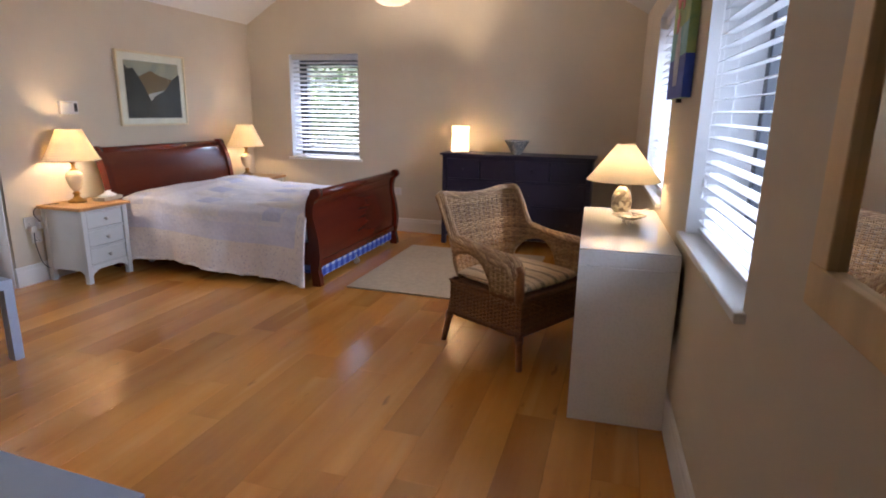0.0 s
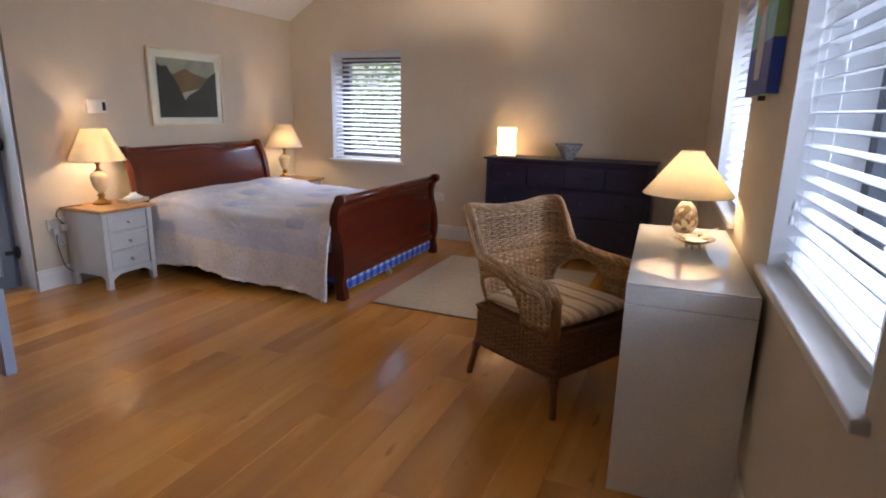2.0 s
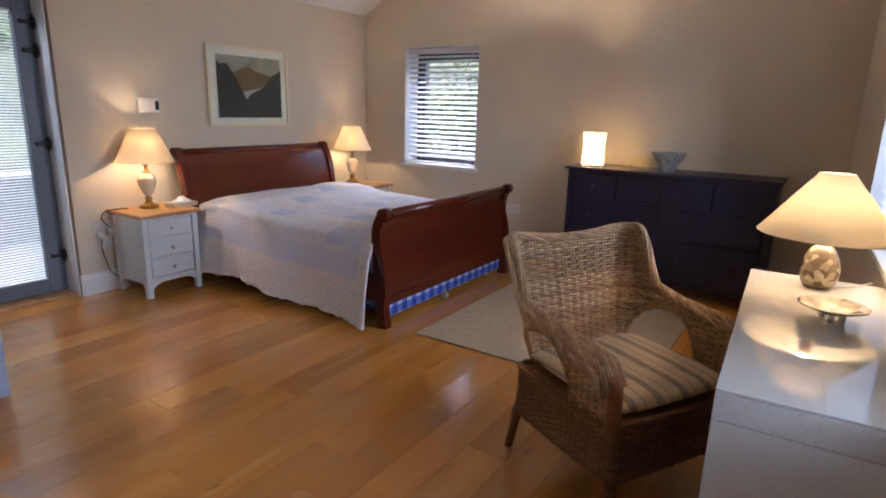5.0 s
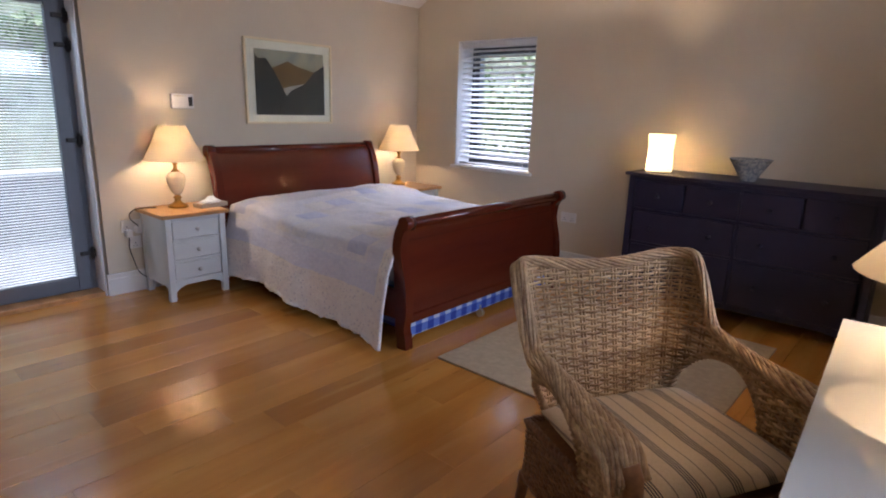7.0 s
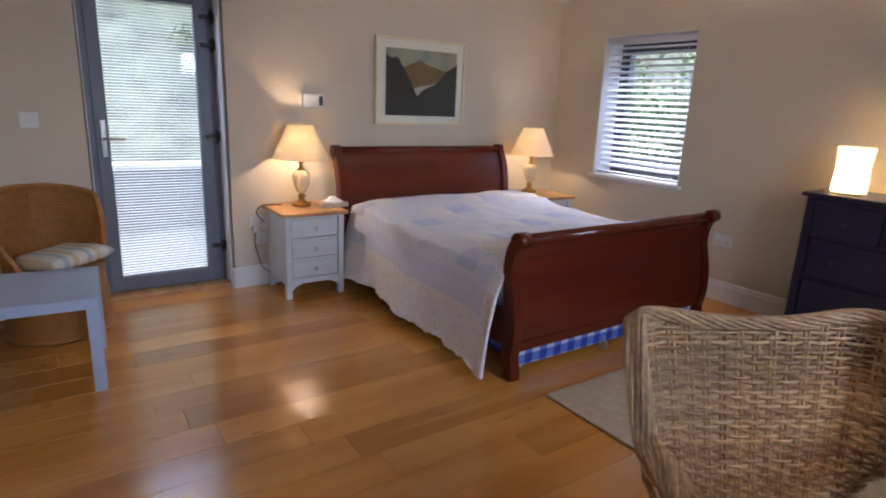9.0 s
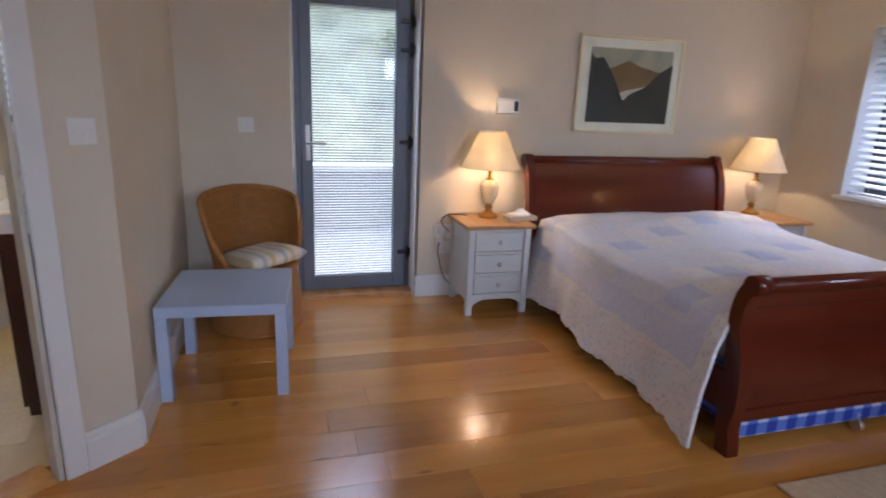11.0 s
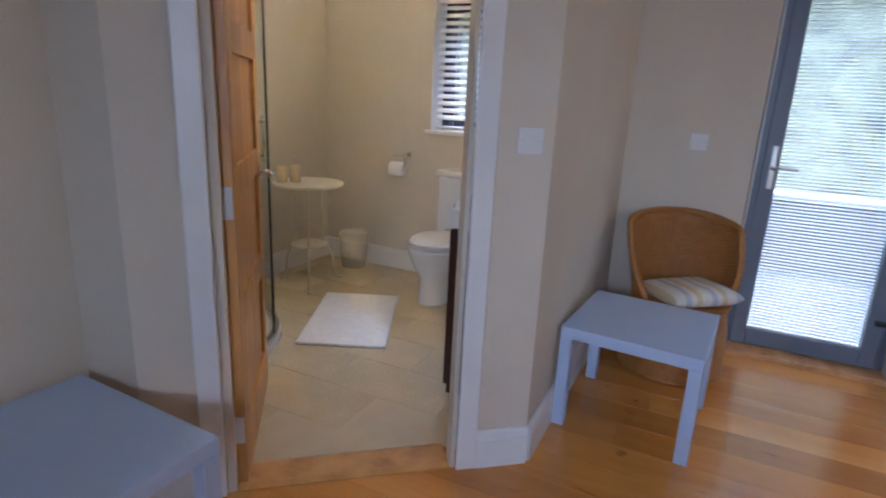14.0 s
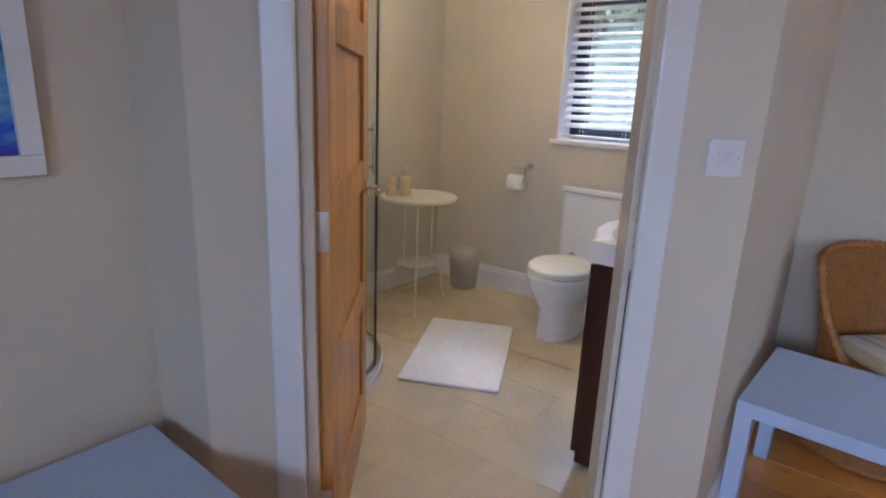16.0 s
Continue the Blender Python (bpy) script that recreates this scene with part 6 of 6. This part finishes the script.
for w in (163, 118):
    c, s = math.cos(radians(w)), math.sin(radians(w))
    bm = bmesh.new()
    tube(bm, [(0.555 * c, 0.555 * s, 0.07), (0.555 * c, 0.555 * s, 1.90)], 0.006, 8)
    part("door_seal", bm, M["dark_frame"], sw, "dark door edge seal")
hb = bmesh.new()
c, s = math.cos(radians(166)), math.sin(radians(166))
hx, hy = 0.555 * c, 0.555 * s
nx, ny = c, s
tube(hb, [(hx + 0.06 * nx, hy + 0.06 * ny, 0.92), (hx + 0.06 * nx, hy + 0.06 * ny, 1.18)], 0.008, 10)
for z in (0.955, 1.145):
    tube(hb, [(hx, hy, z), (hx + 0.06 * nx, hy + 0.06 * ny, z)], 0.008, 10)
part("handle", hb, M["chrome"], sw, "chrome bar handle")

# fixture never in view: its place and shape are assumed, to house the added bulb
cl = thing("ceiling_light", pose(-3.3, 0.2, 2.36), "unseen round opal ceiling light added to light the shower room", "ceiling light")
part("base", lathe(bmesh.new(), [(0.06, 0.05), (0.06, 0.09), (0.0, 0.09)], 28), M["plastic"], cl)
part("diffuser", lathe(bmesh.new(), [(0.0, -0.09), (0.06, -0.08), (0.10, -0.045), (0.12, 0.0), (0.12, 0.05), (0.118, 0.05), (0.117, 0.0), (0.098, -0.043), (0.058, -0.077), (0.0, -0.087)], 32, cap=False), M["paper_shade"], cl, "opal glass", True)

# ---- outside ----
solid("ground", cube(-400, 400, -400, 400, -0.4, -0.15), M["gravel"], "grey gravel yard around the house", "ground", "structure")
bank = bmesh.new()
nx, ny = 40, 60
gr = []
for i in range(nx + 1):
    row = []
    for j in range(ny + 1):
        x, y = -7.2 - i * 0.32, -12 + j * 0.6
        hgt = min(1.0, i / 14.0) ** 1.3 * 6.5 + 0.5 * noise.noise((x * 0.5, y * 0.5, 0.3)) * min(1, i / 6)
        row.append(bank.verts.new((x, y, -0.16 + hgt)))
    gr.append(row)
for i in range(nx):
    for j in range(ny):
        bank.faces.new((gr[i][j], gr[i + 1][j], gr[i + 1][j + 1], gr[i][j + 1])).smooth = True
solid("bank", bank, M["earth"], "stony sloping bank outside the glazed door", "bank", "structure")
lw = thing("low_wall", pose(0, 0, 0), "low grey garden wall with a pale coping", "wall", "", "structure")
part("wall_body", cube(-7.28, -7.07, -10, 14, -0.15, 0.52), M["render_grey"], lw)
part("coping", cube(-7.32, -7.03, -10, 14, 0.521, 0.575, 0.008), M["coping"], lw)


def shrub(at, r, h, seed, n=420):
    rnd = random.Random(seed)
    t = thing("shrub", Matrix.Translation(at), "leafy green garden shrub", "shrub", "garden shrubs")
    bm = bmesh.new()
    for k in range(5):
        w = rnd.uniform(0, math.tau)
        tube(bm, [(0, 0, -0.2), (0.25 * r * math.cos(w), 0.25 * r * math.sin(w), h * 0.4), (0.6 * r * math.cos(w), 0.6 * r * math.sin(w), h * 0.8)], 0.025, 5, taper=0.3)
    part("branches", bm, M["bark"], t)
    verts, faces = [], []
    for k in range(n):
        d = Vector((rnd.gauss(0, 1), rnd.gauss(0, 1), rnd.gauss(0, 1))).normalized()
        q = rnd.random() ** 0.4 * (0.75 + 0.35 * noise.noise(d * 2.0 + Vector((seed, 0, 0))))
        c = Vector((d.x * r * q, d.y * r * q, h * 0.55 + d.z * h * 0.5 * q))
        a = Vector((rnd.gauss(0, 1), rnd.gauss(0, 1), rnd.gauss(0, 1))).normalized()
        b = a.cross(d).normalized()
        s = rnd.uniform(0.05, 0.11)
        k0 = len(verts)
        verts += [tuple(c + a * s), tuple(c + b * s * 0.45), tuple(c - a * s), tuple(c - b * s * 0.45)]
        faces.append((k0, k0 + 1, k0 + 2, k0 + 3))
    me = bpy.data.meshes.new("foliage")
    me.from_pydata(verts, [], faces)
    me.materials.append(M["leaf"])
    ob = new("foliage", me)
    ob.parent = t
    ob["kind"] = "stuff"


rnd = random.Random(21)
for k in range(22):
    dx = rnd.random() * 3.2
    shrub((-8.6 - dx, -3 + k * 0.55 + rnd.random(), min(1.0, (1.4 + dx) / 4.48) ** 1.3 * 6.5 - 0.25), rnd.uniform(0.4, 0.8), rnd.uniform(0.6, 1.1), 50 + k, 380)
for k in range(11):
    shrub((-7 + k * 0.85, 9.6 + rnd.random() * 1.5, -0.1), rnd.uniform(0.8, 1.2), rnd.uniform(1.7, 2.7), 90 + k, 620)

# ---- floor pieces ----
def planks():
    rnd = random.Random(11)
    wid, gap = 0.178, 0.0008
    shapes = []
    for k in range(6):
        ln = (0.75, 1.0, 1.3, 1.6, 1.85, 2.1)[k]
        shapes.append((ln, mesh_of("plank", cube(0, wid - gap, 0, ln - gap, -0.014, 0.0, 0.0007), M["oak"])))
    n = 0
    x = LX - 0.02
    while x < 0.46:
        y = -1.32 - rnd.random() * 1.0
        south = 0.16 if x + wid / 2 < D1.x else -1.32
        while y < BY:
            k = rnd.choice((0, 1, 1, 2, 2, 3, 3, 4))
            ln, me = shapes[k]
            cx, cy = x + wid / 2, y + ln
            # planks stop at the angled doorway
            lim = D0.y + (cx - D0.x) * DD.y / DD.x - 0.12 if D0.x < cx < D1.x else (1.43 if cx <= D0.x else south)
            if y + ln > lim:
                if y < lim - 0.03:
                    y0 = max(y, lim - 0.03)
                else:
                    y0 = y
                y1 = min(y + ln, BY + 0.02)
                if y1 - y0 > 0.02:
                    share("plank", me, FLOOR, (x, y0, 0), None, (1, (y1 - y0) / ln, 1))
            y += ln
        x += wid


planks()

bf = solid("floor_bath", cube(BX - 0.05, -1.75, -0.85, 1.45, -0.12, -0.0015), M["grout"], "pale beige tiled shower room floor", "floor", "structure")
TH = Matrix.Translation((-3.0, 0.21, 0)) @ Matrix.Rotation(radians(90), 4, "Z")
tme = mesh_of("tile", cube(-0.2988, 0.2988, -0.1488, 0.1488, -0.01, 0.0, 0.0006), M["tile"])
for i in range(-3, 4):
    for j in range(-6, 8):
        c = TH @ Vector((i * 0.6 + (0.3 if j % 2 else 0), j * 0.3, 0))
        if BX - 0.1 < c.x < -1.75 and -0.65 < c.y < 1.3:
            side = (Vector((c.x, c.y, 0)) - D0).dot(Vector((0.768, 0.64, 0)))
            if side < -0.28:
                share("tile", tme, bf, (c.x, c.y, 0), (0, 0, radians(90)))
